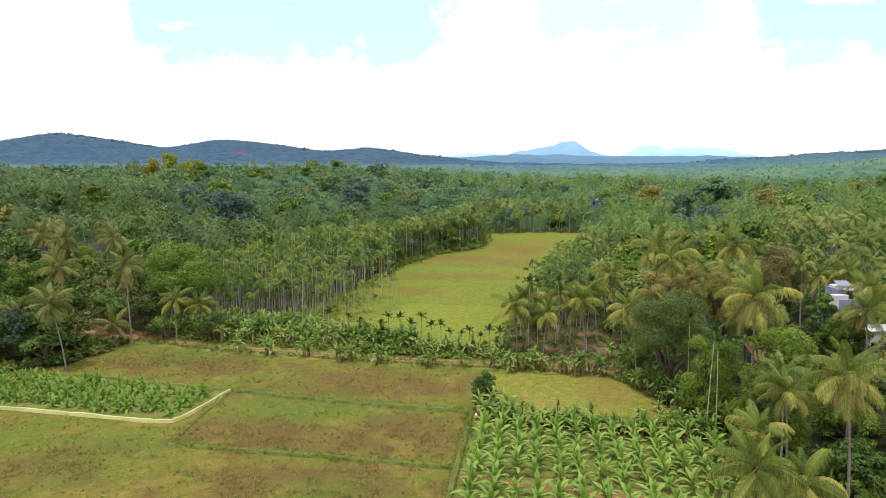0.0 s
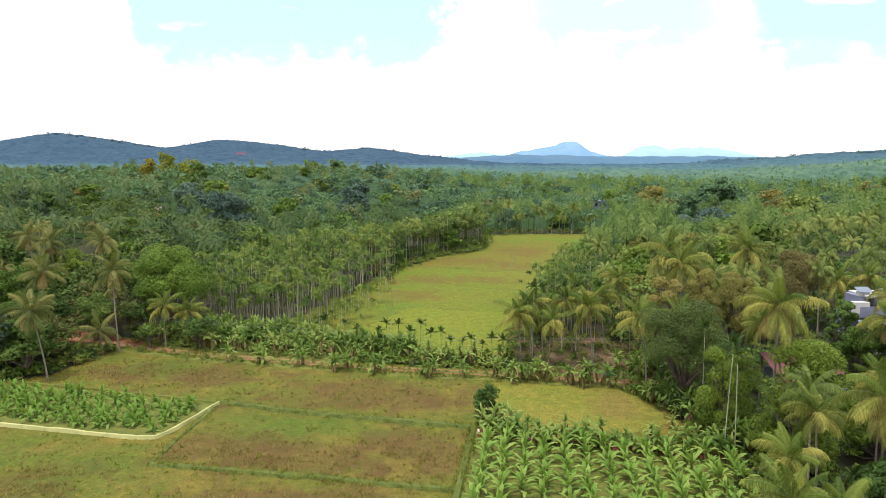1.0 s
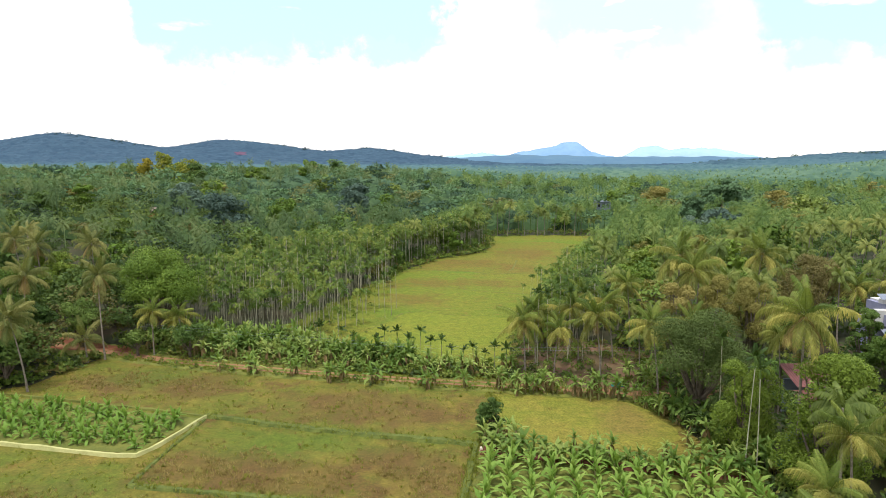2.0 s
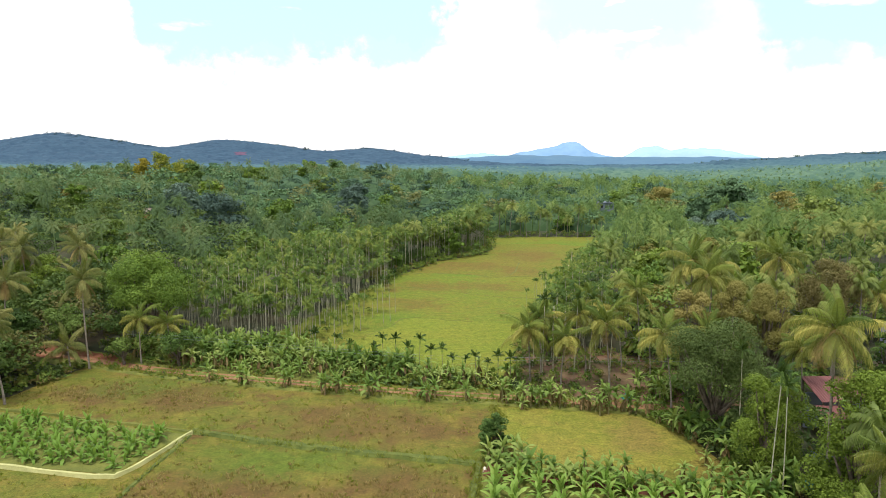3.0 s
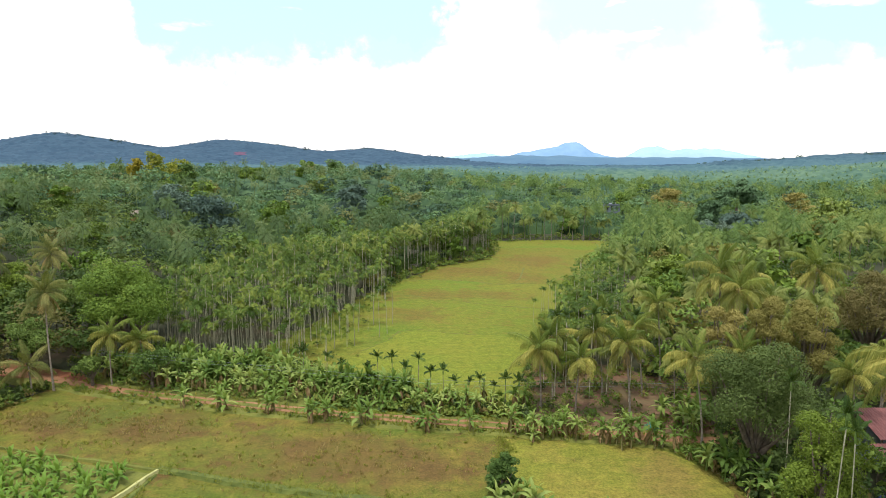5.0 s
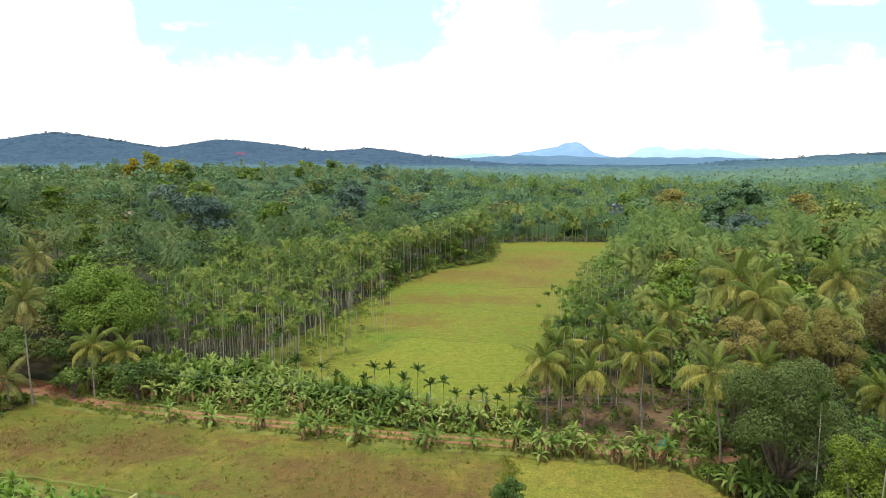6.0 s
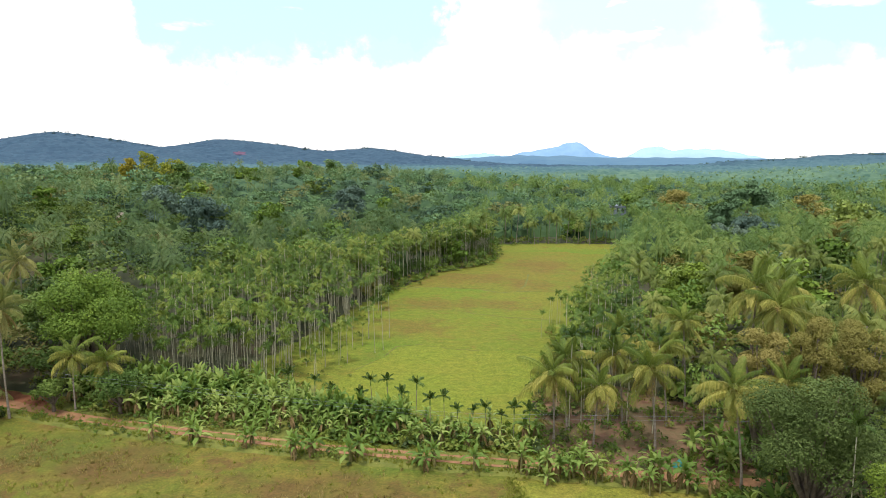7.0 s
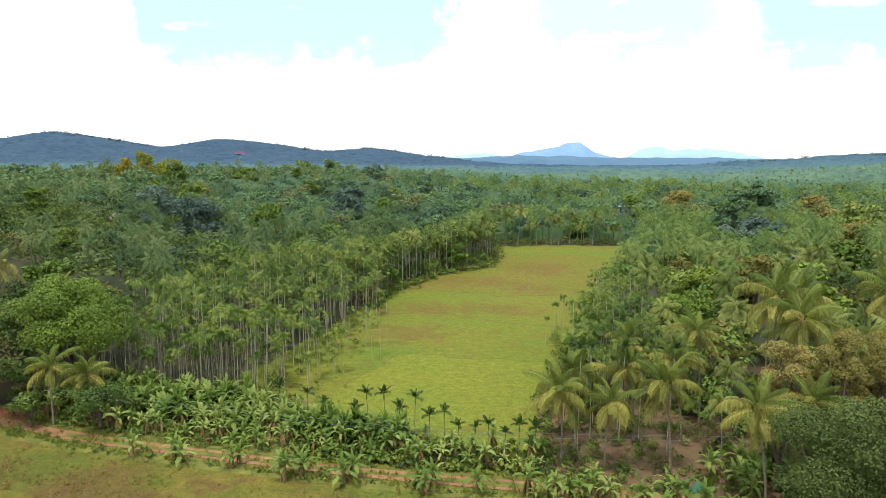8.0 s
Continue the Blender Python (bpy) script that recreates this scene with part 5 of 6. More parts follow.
filled = list(areca_spots)
for _ in range(5200):
    x, y = rnd.uniform(-52, -11), 110.5 + 66 * rnd.random() ** 1.1
    if len(filled) < 640 and inside(x, y, GROVE) and not near_tree(x, y) and rnd.random() > 0.95 * min(1.0, max(0.0, (x + 31 - 0.10 * (y - 110)) / 10)) and not taken(x, y, filled, 1.15):
        filled.append((x, y))
        rows_a[rnd.randrange(3)].append((x, y, 0.0, rnd.uniform(0, 6.28), rnd.uniform(0.85, 1.2), (rnd.choice((0.5, 0.62, 0.75, 0.9, 1.0)) if y > 126 else rnd.choice((0.5, 0.6, 0.72, 0.85, 0.95))) * rnd.uniform(0.92, 1.08)))
for _ in range(1500):
    x, y = rnd.uniform(14, 40), rnd.uniform(104, 170)
    if inside(x, y, RIGHT_EDGE) and not taken(x, y, edge_spots, 1.4):
        edge_spots.append((x, y))
        rows_a[rnd.randrange(3)].append((x, y, 0.0, rnd.uniform(0, 6.28), rnd.uniform(0.9, 1.25), rnd.uniform(0.55, 0.95)))
for name, k, mat, lab in (("areca_grove", 0, "areca", "areca palm crowns crowded along the paddy"), ("areca_trunks", 1, "areca_trunk", "thin pale trunks of the areca grove")):
    tagged(new(name, big_mesh(name, *join([scatter(EDGE_T[i][k], rows_a[i]) for i in range(3)]), mat)), lab, "palm trees", kind="stuff")

# bananas standing thick behind those along the road
def thick_banana(h, n, ln=1.7, wide=0.24):
    v, f = tube([(0, 0, -0.1), (0, 0, h)], [0.12, 0.07], 4)
    for k in range(n):
        rise, fall = ((80, 40), (62, 95), (46, 120), (28, 110))[min(3, int(4 * k / n))]
        fv, ff = paddle(rnd, ln * rnd.uniform(0.8, 1.15), rise, fall + rnd.uniform(-25, 25), wide, 6)
        m = pose(0, 0, h - 0.05 * k, 0, 0, k * 137.5 + rnd.uniform(-20, 20))
        extend(v, f, [m @ Vector(p) for p in fv], ff)
    return np.array([tuple(p) for p in v]), np.array([q for q in f if len(q) == 4])


LOW_B = [thick_banana(0.5, 9, 1.15, 0.19), thick_banana(0.7, 10, 1.3, 0.2), thick_banana(0.35, 9, 1.05, 0.17)]
rows_l = {0: [], 1: [], 2: []}
for i in range(31):
    for j in range(10):
        x, y = -72 + 1.4 * i + rnd.uniform(-0.4, 0.4), 69.5 + 1.45 * j + rnd.uniform(-0.4, 0.4)
        if inside(x, y, PLOT):
            s = rnd.uniform(0.75, 1.2)
            rows_l[rnd.randrange(3)].append((x, y, 0.0, rnd.uniform(0, 6.28), s, s))
THICK = [thick_banana(2.0, 11), thick_banana(2.5, 11), thick_banana(1.6, 10)]
rows_b = {0: [], 1: [], 2: []}
for _ in range(190):
    x = rnd.uniform(-47, -4)
    y = road_y(x) + rnd.uniform(5, 13 if x < -18 else 8.5)
    s = rnd.uniform(0.7, 1.1)
    rows_b[rnd.randrange(3)].append((x, y, 0.0, rnd.uniform(0, 6.28), s, s))
for _ in range(16):
    x, y = rnd.choice(((24.4, 80.5), (25.6, 78), (26.6, 75.5), (27.2, 72.5), (28.6, 69.5), (28, 66.8), (29.5, 64)))
    s = rnd.uniform(0.75, 1.2)
    rows_b[rnd.randrange(3)].append((x + rnd.gauss(0.6, 0.8), y + rnd.gauss(0, 1.0), 0.0, rnd.uniform(0, 6.28), s, s))
for i in range(44):
    p = PO + PV * (0.6 + 0.58 * i + rnd.uniform(-0.3, 0.3)) + PU * rnd.uniform(-1.1, 1.0)
    s = rnd.uniform(0.6, 1.05)
    rows_b[rnd.randrange(3)].append((p.x, p.y, 0.0, rnd.uniform(0, 6.28), s, s * 0.8))
for _ in range(22):
    s = rnd.uniform(0.8, 1.2)
    rows_b[rnd.randrange(3)].append((rnd.uniform(24, 33), rnd.uniform(84, 92), 0.0, rnd.uniform(0, 6.28), s, s))


for nursery in Nursery.everywhere:
    nursery.clear_out()


# ---------------- the rest of the forest ----------------
def arr(vf):
    """Quads only, as arrays; triangles repeat a corner's neighbour."""
    v, f = vf
    return np.array([tuple(p) for p in v]), np.array([q for q in f if len(q) == 4])


def small_palm(h, n, pairs, wide):
    v, f = [], []
    extend(v, f, *tube([(0, 0, 0), (0.1, 0, h * 0.5), (0.3, 0, h)], [0.2, 0.15, 0.12], 4))
    for k in range(n):
        t = (k + rnd.random()) / n
        fv, ff = feather(rnd, 3.2 * rnd.uniform(0.75, 1.12), 80 - 108 * t, (46 + 56 * math.sin(math.pi * t)) * rnd.uniform(0.8, 1.2), pairs, wide, 0.58, 0.9, 4, False, False)
        m = pose(0.3, 0, h, 0, 0, k * 137.5 + rnd.uniform(-15, 15))
        extend(v, f, [m @ Vector(p) for p in fv], ff)
    return arr((v, f))


def clump(w, h, z0, lobes, n, size, tilt=0.6, lift=0.35, low=-0.2):
    return foliage(nrg, crown_lobes(rnd, w, h, z0, lobes), n, size, tilt, low, lift)


PALM_B = [small_palm(10.5, 12, 5, 0.42), small_palm(12, 12, 5, 0.42), small_palm(9, 11, 5, 0.42)]
PALM_T = [small_palm(10.5, 14, 9, 0.23), small_palm(12, 14, 9, 0.23), small_palm(9, 13, 9, 0.23)]
tagged(new("young_bananas", big_mesh("young_bananas", *join([scatter(LOW_B[k], rows_l[k]) for k in range(3)]), "banana")), "young green banana plants crowded inside the low wall", "banana plants", kind="stuff")
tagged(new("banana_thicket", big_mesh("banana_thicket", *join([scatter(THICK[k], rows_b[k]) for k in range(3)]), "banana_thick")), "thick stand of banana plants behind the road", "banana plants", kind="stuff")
TREE_T = [clump(7.5, 6.5, 4, 16, 270, 0.36), clump(9.5, 8, 4, 18, 350, 0.38), clump(6.5, 7, 3, 14, 250, 0.34)]
NEAR_T = [clump(6.0, 5.5, 2, 18, 380, 0.245), clump(7.5, 6.5, 2.5, 20, 460, 0.26), clump(5, 7, 1.5, 16, 340, 0.235)]
BACK_T = [clump(8.5, 6.5, 5, 12, 150, 0.53), clump(10.5, 7, 5, 14, 190, 0.56), clump(7.5, 8, 4, 11, 140, 0.52)]
FINE_T = [clump(5.5, 5.5, 1.5, 16, 400, 0.245), clump(7.0, 6.5, 2, 18, 500, 0.255), clump(4.5, 6.5, 1, 14, 360, 0.235)]
rows_v = {0: [], 1: [], 2: []}
rows_t = {(a, k): [] for a in "pqPQtbndem" for k in range(3)}
for x, y in back_palms:
    rows_t["p" if x > 0 else "P", rnd.randrange(3)].append((x, y, float(height(x, y)), rnd.uniform(0, 6.28), rnd.uniform(0.75, 1.05), rnd.uniform(0.8, 1.15)))
y = 62.0
while y < 460:
    step = 4.3 + y * 0.0110
    x = -0.72 * y - 14
    while x < 0.72 * y + 14:
        px, py = x + rnd.uniform(-0.45, 0.45) * step, y + rnd.uniform(-0.45, 0.45) * step
        x += step
        if open_land(px, py) or open_land(px - 1.6, py) or open_land(px + 1.6, py) or near_house(px, py) or near_tree(px, py, -0.5):
            continue
        if py < 112 and -50 < px < (25 if py > 93 else 34) or (py < 70 and px > 0 and px < 31):
            continue
        if 286 < py < 303 and abs(px - 0.252 * py) < 7 or 198 < py < 217 and abs(px + 0.437 * py) < 3.0:
            continue
        if inside(px, py, GROVE) and rnd.random() < (0.55 if py > 121 and px < -24 else 0.97):
            continue
        near = taken(px, py, grove, 2.6)
        palmy = 0.34 + 0.5 * noise.noise((px * 0.02, py * 0.014, 0.5)) * 1.6 + (0.2 if px > 10 else -0.3 if py < 330 else -0.1) + (0.15 if py > 330 else 0)
        hz = float(height(px, py))
        if py > 140 and rnd.random() < palmy and not near and not before_tree(px, py):
            rows_t[("p" if py < 260 else "q") if px > 0 else ("P" if py < 260 else "Q"), rnd.randrange(3)].append((px, py, hz, rnd.uniform(0, 6.28), rnd.uniform(0.7, 1.0), rnd.uniform(0.7, 1.1)))
        else:
            s = rnd.uniform(0.6, 1.1) * (0.6 if near or before_tree(px, py) else 1.0) * (1.0 if rnd.random() < 0.9 else 1.35)
            rows_t["d" if px < -10 and py < 150 else "e" if px < -10 and py < 170 or px < -60 and py < 230 else "m" if py < 126 and 20 < px < 95 else "n" if py < 140 else "t" if py < 230 else "b", rnd.randrange(3)].append((px, py, hz, rnd.uniform(0, 6.28), s, s * rnd.uniform(0.7, 1.0)))
    y += step * 0.9
tagged(new("forest_palms", big_mesh("forest_palms", *join([scatter(PALM_T[k], rows_t["p", k]) for k in range(3)] + [scatter(PALM_B[k], rows_t["q", k]) for k in range(3)]), "palm_far")), "coconut palm tops filling the forest", "forest", kind="stuff")
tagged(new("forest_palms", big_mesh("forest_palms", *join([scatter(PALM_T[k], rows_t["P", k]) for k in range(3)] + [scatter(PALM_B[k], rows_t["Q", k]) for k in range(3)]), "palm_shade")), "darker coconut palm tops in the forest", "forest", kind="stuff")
tagged(new("forest_trees", big_mesh("forest_trees", *join([scatter(TREE_T[k], rows_t["t", k]) for k in range(3)]), "forest")), "dense mixed broadleaf forest crowns", "forest", kind="stuff")
for _ in range(210):
    px, py = rnd.uniform(-98, -49), rnd.uniform(84, 128)
    if py > road_y(max(px, -77)) + 3.5 or py < road_y(max(px, -77)) - 4 and not inside(px, py, FIELD) and px < -55:
        s = rnd.uniform(0.7, 1.1) if py < 100 or rnd.random() < 0.5 else rnd.uniform(1.0, 1.5)
        rows_t["d", rnd.randrange(3)].append((px, py, float(height(px, py)), rnd.uniform(0, 6.28), s, s * rnd.uniform(0.7, 1.0)))
for _ in range(120):
    k, t = rnd.randrange(len(EDGE) - 1), rnd.random()
    s = rnd.uniform(0.35, 0.65)
    x, y = EDGE[k][0] + (EDGE[k + 1][0] - EDGE[k][0]) * t - 0.5 - abs(rnd.gauss(0, 1.6)), EDGE[k][1] + (EDGE[k + 1][1] - EDGE[k][1]) * t + abs(rnd.gauss(0, 1.2))
    rows_t["n", rnd.randrange(3)].append((x, y, -1.0, rnd.uniform(0, 6.28), s, s))
tagged(new("forest_trees", big_mesh("forest_trees", *join([scatter(FINE_T[k], rows_t["m", k]) for k in range(3)]), "forest")), "leafy undergrowth trees between the near palms", "forest", kind="stuff")
tagged(new("forest_trees", big_mesh("forest_trees", *join([scatter(NEAR_T[k], rows_t["n", k]) for k in range(3)]), "forest")), "leafy mixed broadleaf trees among the palms", "forest", kind="stuff")
for x, y in ((27.2, 76.5), (28.0, 73.8), (26.6, 79.4), (29.0, 76.0), (28.6, 79.5), (31.5, 75.5), (33.5, 77.5), (30.2, 73.4), (34.5, 82), (32.5, 84.5), (28.6, 83.2), (29.4, 67.2), (32.6, 64.4), (33.6, 71.5)):
    rows_v[rnd.randrange(3)].append((x + rnd.uniform(-0.4, 0.4), y + rnd.uniform(-0.4, 0.4), -1.2, rnd.uniform(0, 6.28), rnd.uniform(0.5, 0.8), rnd.uniform(0.5, 0.8)))
tagged(new("thicket", big_mesh("thicket", *join([scatter(FINE_T[k], rows_v[k]) for k in range(3) if rows_v[k]]), "tree_dark")), "dark leafy thicket under the large trees", "bushes", kind="stuff")
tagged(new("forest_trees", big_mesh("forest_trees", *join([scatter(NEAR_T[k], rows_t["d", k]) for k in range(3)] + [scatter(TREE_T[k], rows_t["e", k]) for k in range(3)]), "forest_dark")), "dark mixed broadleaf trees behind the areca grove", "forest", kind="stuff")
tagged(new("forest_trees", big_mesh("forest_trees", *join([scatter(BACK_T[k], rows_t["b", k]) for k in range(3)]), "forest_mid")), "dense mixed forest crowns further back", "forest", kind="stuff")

FAR_T = [clump(12, 9, -1, 7, 36, 1.5, 0.5, 0.6, -0.7), clump(10, 10, -1, 6, 30, 1.4, 0.5, 0.6, -0.7), clump(14, 10, -1, 8, 42, 1.6, 0.5, 0.6, -0.7)]


def crown_bumps(x, y, cell, tall, seed):
    """Height of a closed canopy of round crowns, cell metres apart, over the points x, y."""
    best = np.zeros_like(x)
    ci, cj = np.floor(x / cell), np.floor(y / cell)
    for di in (-1, 0, 1):
        for dj in (-1, 0, 1):
            i, j = ci + di, cj + dj
            h = np.sin(i * 127.1 + j * 311.7 + seed) * 43758.5453
            h1 = h - np.floor(h)
            h2 = h * 1.37 - np.floor(h * 1.37)
            h3 = h * 2.11 - np.floor(h * 2.11)
            d2 = ((x - (i + 0.5 + 0.7 * (h1 - 0.5)) * cell) ** 2 + (y - (j + 0.5 + 0.7 * (h2 - 0.5)) * cell) ** 2) / (cell * (0.55 + 0.3 * h3)) ** 2
            best = np.maximum(best, tall * (0.45 + 0.75 * h3) * np.sqrt(np.maximum(0, 1 - d2)))
    return best


def canopy(name, y0, y1, side, across, deep, cell, tall, base, label, seed, left=-1.0, right=1.0, mat="canopy"):
    """A wooded stretch as one closed, bumpy canopy; its grid widens with the distance."""
    ys_ = [y0]
    while ys_[-1] < y1:
        ys_.append(ys_[-1] * (1 + deep))
    Y, U = np.meshgrid(np.array(ys_), np.arange(left, right, 1.0 / across), indexing="ij")
    X = U * (side * Y + 30)
    rg = np.random.default_rng(seed)
    j = Y / y0
    X = X + rg.uniform(-0.45, 0.45, X.shape) * (side * Y + 30) / across
    Z = height(X, Y) + base + crown_bumps(X, Y, cell, tall, seed) + 0.5 * crown_bumps(X, Y, cell * 0.37, tall * 0.4, seed + 3) + rg.normal(0, 0.30, X.shape) * j
    edge = np.minimum(1, np.minimum(np.arange(len(ys_)), np.arange(len(ys_))[::-1]) / 2.0)[:, None]
    Z = Z - (1 - edge) * (base + tall)
    for a, b in (zip(*np.nonzero((Y < 275) & (X > -30) & (X < 85))) if y0 < 275 else ()):
        if any(inside(X[a, b] + dx, Y[a, b] + dy, VALLEY) for dx, dy in ((0, 0), (4, 0), (-4, 0), (0, -7), (0, -15))):
            Z[a, b] = -2.0
    i = np.arange(X.size).reshape(X.shape)
    q = np.stack([i[:-1, :-1], i[:-1, 1:], i[1:, 1:], i[1:, :-1]], 2).reshape(-1, 4)
    return tagged(new(name, big_mesh(name, np.stack([X, Y, Z], 2).reshape(-1, 3), q, mat)), label, "forest", kind="stuff")


canopy("understorey", 182, 520, 0.76, 130, 0.0095, 4.0, 2.6, 0.3, "dense bushes and young trees under the forest crowns", 3, mat="canopy_near")
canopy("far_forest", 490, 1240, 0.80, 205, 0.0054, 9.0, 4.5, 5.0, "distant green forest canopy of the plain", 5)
canopy("hill_forest", 1180, 1800, 0.80, 200, 0.0042, 11.0, 4.5, 2.0, "distant forest on the hills, blue with painted haze", 8, -1.0, 1.05)


def star_palm(h, n):
    """A palm top as far off: bent fronds round one point."""
    v, f = [], []
    for k in range(n):
        a, r = k * 2.4 + rnd.uniform(-0.3, 0.3), rnd.uniform(70, -15) if k else 80
        pts = arc(3.8 * rnd.uniform(0.8, 1.1), r, 60, 3)
        c, s = math.cos(a), math.sin(a)
        for (x0, z0), (x1, z1), w0, w1 in ((pts[0], pts[1], 0.15, 0.75), (pts[1], pts[2], 0.75, 0.7), (pts[2], pts[3], 0.7, 0.1)):
            extend(v, f, [(x0 * c + w0 * s, x0 * s - w0 * c, h + z0 - 0.3 * w0), (x1 * c + w1 * s, x1 * s - w1 * c, h + z1 - 0.3 * w1), (x1 * c - w1 * s, x1 * s + w1 * c, h + z1 - 0.3 * w1), (x0 * c - w0 * s, x0 * s + w0 * c, h + z0 - 0.3 * w0)], [(0, 1, 2, 3)])
    return arr((v, f))


STAR_T = [star_palm(0, 8), star_palm(0, 7)]
rows_f = {(a, k): [] for a in "nm" for k in range(2)}
rng_f = random.Random(31)
for _ in range(7500):
    py = 450 + 490 * rng_f.random()
    px = rng_f.uniform(-0.8, 0.8) * py
    slope = 0.46 * py < px and 480 < py < 760
    plant = noise.noise((px * 0.006, py * 0.004, 4.2)) + (0.45 if slope else 0.1 if px > -100 else -0.1) - (0.5 if py > 850 else 0.0)
    if rng_f.random() > 0.22 + 1.1 * plant:
        continue
    s = rng_f.uniform(0.45, 0.75)
    kind = "n" if py < 600 + rng_f.uniform(-60, 60) else "m"
    rows_f[kind, rng_f.randrange(2)].append((px, py, float(height(px, py)) + rng_f.uniform(8.0, 10.5), rng_f.uniform(0, 6.28), s, s))
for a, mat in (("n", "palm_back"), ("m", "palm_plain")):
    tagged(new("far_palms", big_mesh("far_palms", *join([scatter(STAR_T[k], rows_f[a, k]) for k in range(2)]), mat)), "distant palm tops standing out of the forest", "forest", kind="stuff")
# single trees on the skyline
rows_r = {0: [], 1: [], 2: []}
for _ in range(300):
    x = rng_f.uniform(-1250, 60)
    y = 1635 + rng_f.gauss(0, 24)
    s = rng_f.uniform(0.45, 0.95)
    rows_r[rng_f.randrange(3)].append((x, y, float(height(x, y)) + 2.6, rng_f.uniform(0, 6.28), s, s))
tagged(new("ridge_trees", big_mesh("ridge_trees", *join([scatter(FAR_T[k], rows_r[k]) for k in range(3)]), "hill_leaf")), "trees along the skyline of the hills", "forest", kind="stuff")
rows_r = {0: [(599, 1215, 22, 0, 1.5, 1.6)], 1: [(626, 1220, 25, 1, 1.0, 1.0)], 2: []}
for _ in range(420):
    x = rng_f.uniform(470, 1150)
    y = 1255 + rng_f.gauss(0, 34)
    s = rng_f.uniform(0.5, 1.15)
    rows_r[rng_f.randrange(3)].append((x, y, float(height(x, y)) + 0.5, rng_f.uniform(0, 6.28), s, s))
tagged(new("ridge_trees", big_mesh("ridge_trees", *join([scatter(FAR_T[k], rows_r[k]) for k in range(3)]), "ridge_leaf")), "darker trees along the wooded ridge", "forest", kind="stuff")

# distant hills
def distant_hill(name, cy, bumps, depth, mat, label):
    xs, zs = np.linspace(-3400, 3600, 320), np.linspace(-1, 1, 9)
    X, T = np.meshgrid(xs, zs)
    prof = sum(h * np.exp(-np.abs((X - cx) / w) ** p) for h, cx, w, p in bumps)
    rough = np.array([[noise.fractal((a * 0.012, b * 2, 3.1), 1.0, 2.0, 4) for a in xs] for b in zs])
    Z = (prof * (1 + 0.10 * rough) + 1.5 * rough) * (1 - T ** 2) ** 0.7
    v = np.stack([X, cy + T * depth, Z], 2).reshape(-1, 3)
    i = np.arange(X.size).reshape(X.shape)
    q = np.stack([i[:-1, :-1], i[:-1, 1:], i[1:, 1:], i[1:, :-1]], 2).reshape(-1, 4)
    me = big_mesh(name, v, q, mat)
    me.shade_smooth()
    return tagged(new(name, me), label, "hill", kind="structure")


# forest colours with air haze painted in: the farther ridge is the palest blue
MAT["peak"] = plain_mat("hazed_peak_forest", (0.15, 0.27, 0.43), (0.19, 0.32, 0.48), 0.01, 0.95, 0.05, 0.0)
MAT["ridge"] = plain_mat("hazed_ridge_forest", (0.26, 0.40, 0.52), (0.32, 0.47, 0.58), 0.008, 0.95, 0.05, 0.0)
MAT["lowland"] = plain_mat("hazed_lowland_forest", (0.060, 0.130, 0.215), (0.080, 0.160, 0.235), 0.01, 0.95, 0.05, 0.0)
distant_hill("hill_1", 3900, [(32, 770, 72, 2.2), (8, 815, 40, 2.0), (50, 735, 225, 2.0), (40, 680, 320, 2.0), (6, 950, 120, 2), (30, 420, 220, 2), (18, 1100, 500, 2)], 260, "peak", "distant hill with a pointed top, blue with painted haze")
distant_hill("hill_2", 4600, [(66, 1450, 130, 2.4), (58, 1980, 330, 2.2), (46, 1700, 300, 2), (44, 250, 260, 2), (30, 900, 1500, 4)], 200, "ridge", "far ridge, pale blue with painted haze")
distant_hill("hill_3", 2500, [(32, 850, 420, 2), (31, 300, 320, 2), (30, 1500, 500, 2), (24, -600, 900, 3)], 420, "lowland", "wooded lowland ridge, blue with painted haze")


# ---------------- undergrowth and grass ----------------
SHRUB_T = [clump(1.8, 1.3, -0.1, 6, 34, 0.19), clump(1.3, 1.0, -0.1, 5, 25, 0.17), clump(2.4, 1.9, -0.1, 8, 48, 0.215)]
rows_s = {0: [], 1: [], 2: []}


def shrub(x, y, s):
    rows_s[rnd.randrange(3)].append((x, y, float(height(x, y)), rnd.uniform(0, 6.28), s * rnd.uniform(0.7, 1.3), s * rnd.uniform(0.6, 1.2)))


def along(path, n, spread, s):
    """n shrubs scattered along a path."""
    for _ in range(n):
        k = rnd.randrange(len(path) - 1)
        t = rnd.random()
        shrub(path[k][0] + (path[k + 1][0] - path[k][0]) * t + rnd.gauss(0, spread), path[k][1] + (path[k + 1][1] - path[k][1]) * t + rnd.gauss(0, spread), s)


for _ in range(480):
    x = rnd.uniform(-50, 10)
    shrub(x, road_y(x) + 2.0 + rnd.random() ** 1.3 * (12 if x < -16 else 4.5), 1.0)
along([(-54, 110), (-36, 109), (-19, 107.5)], 200, 1.6, 1.0)
along([(-78, 79), (-61, 85.5), (-55, 89), (-53, 95), (-51.5, 100)], 130, 0.9, 0.9)
along([(25.5, 83), (27.3, 76), (30, 67), (30, 58), (27.5, 46)], 170, 0.9, 0.9)
along([(-24, 111), (-20, 122), (-17, 135), (-15, 160)], 60, 1.8, 0.6)
along([(-16, 158), (-11, 176), (-3, 194), (11, 208), (14, 222), (14, 246)], 330, 1.2, 1.2)
along([(16, 222), (16, 246), (36, 255), (60, 253)], 120, 1.3, 0.7)
along([(12, 257), (36, 261), (68, 258)], 160, 2.0, 1.1)
along([(59, 238), (59, 230), (49, 203), (37, 175), (27, 150), (21, 134), (16, 118), (12, 104)], 220, 1.0, 0.9)
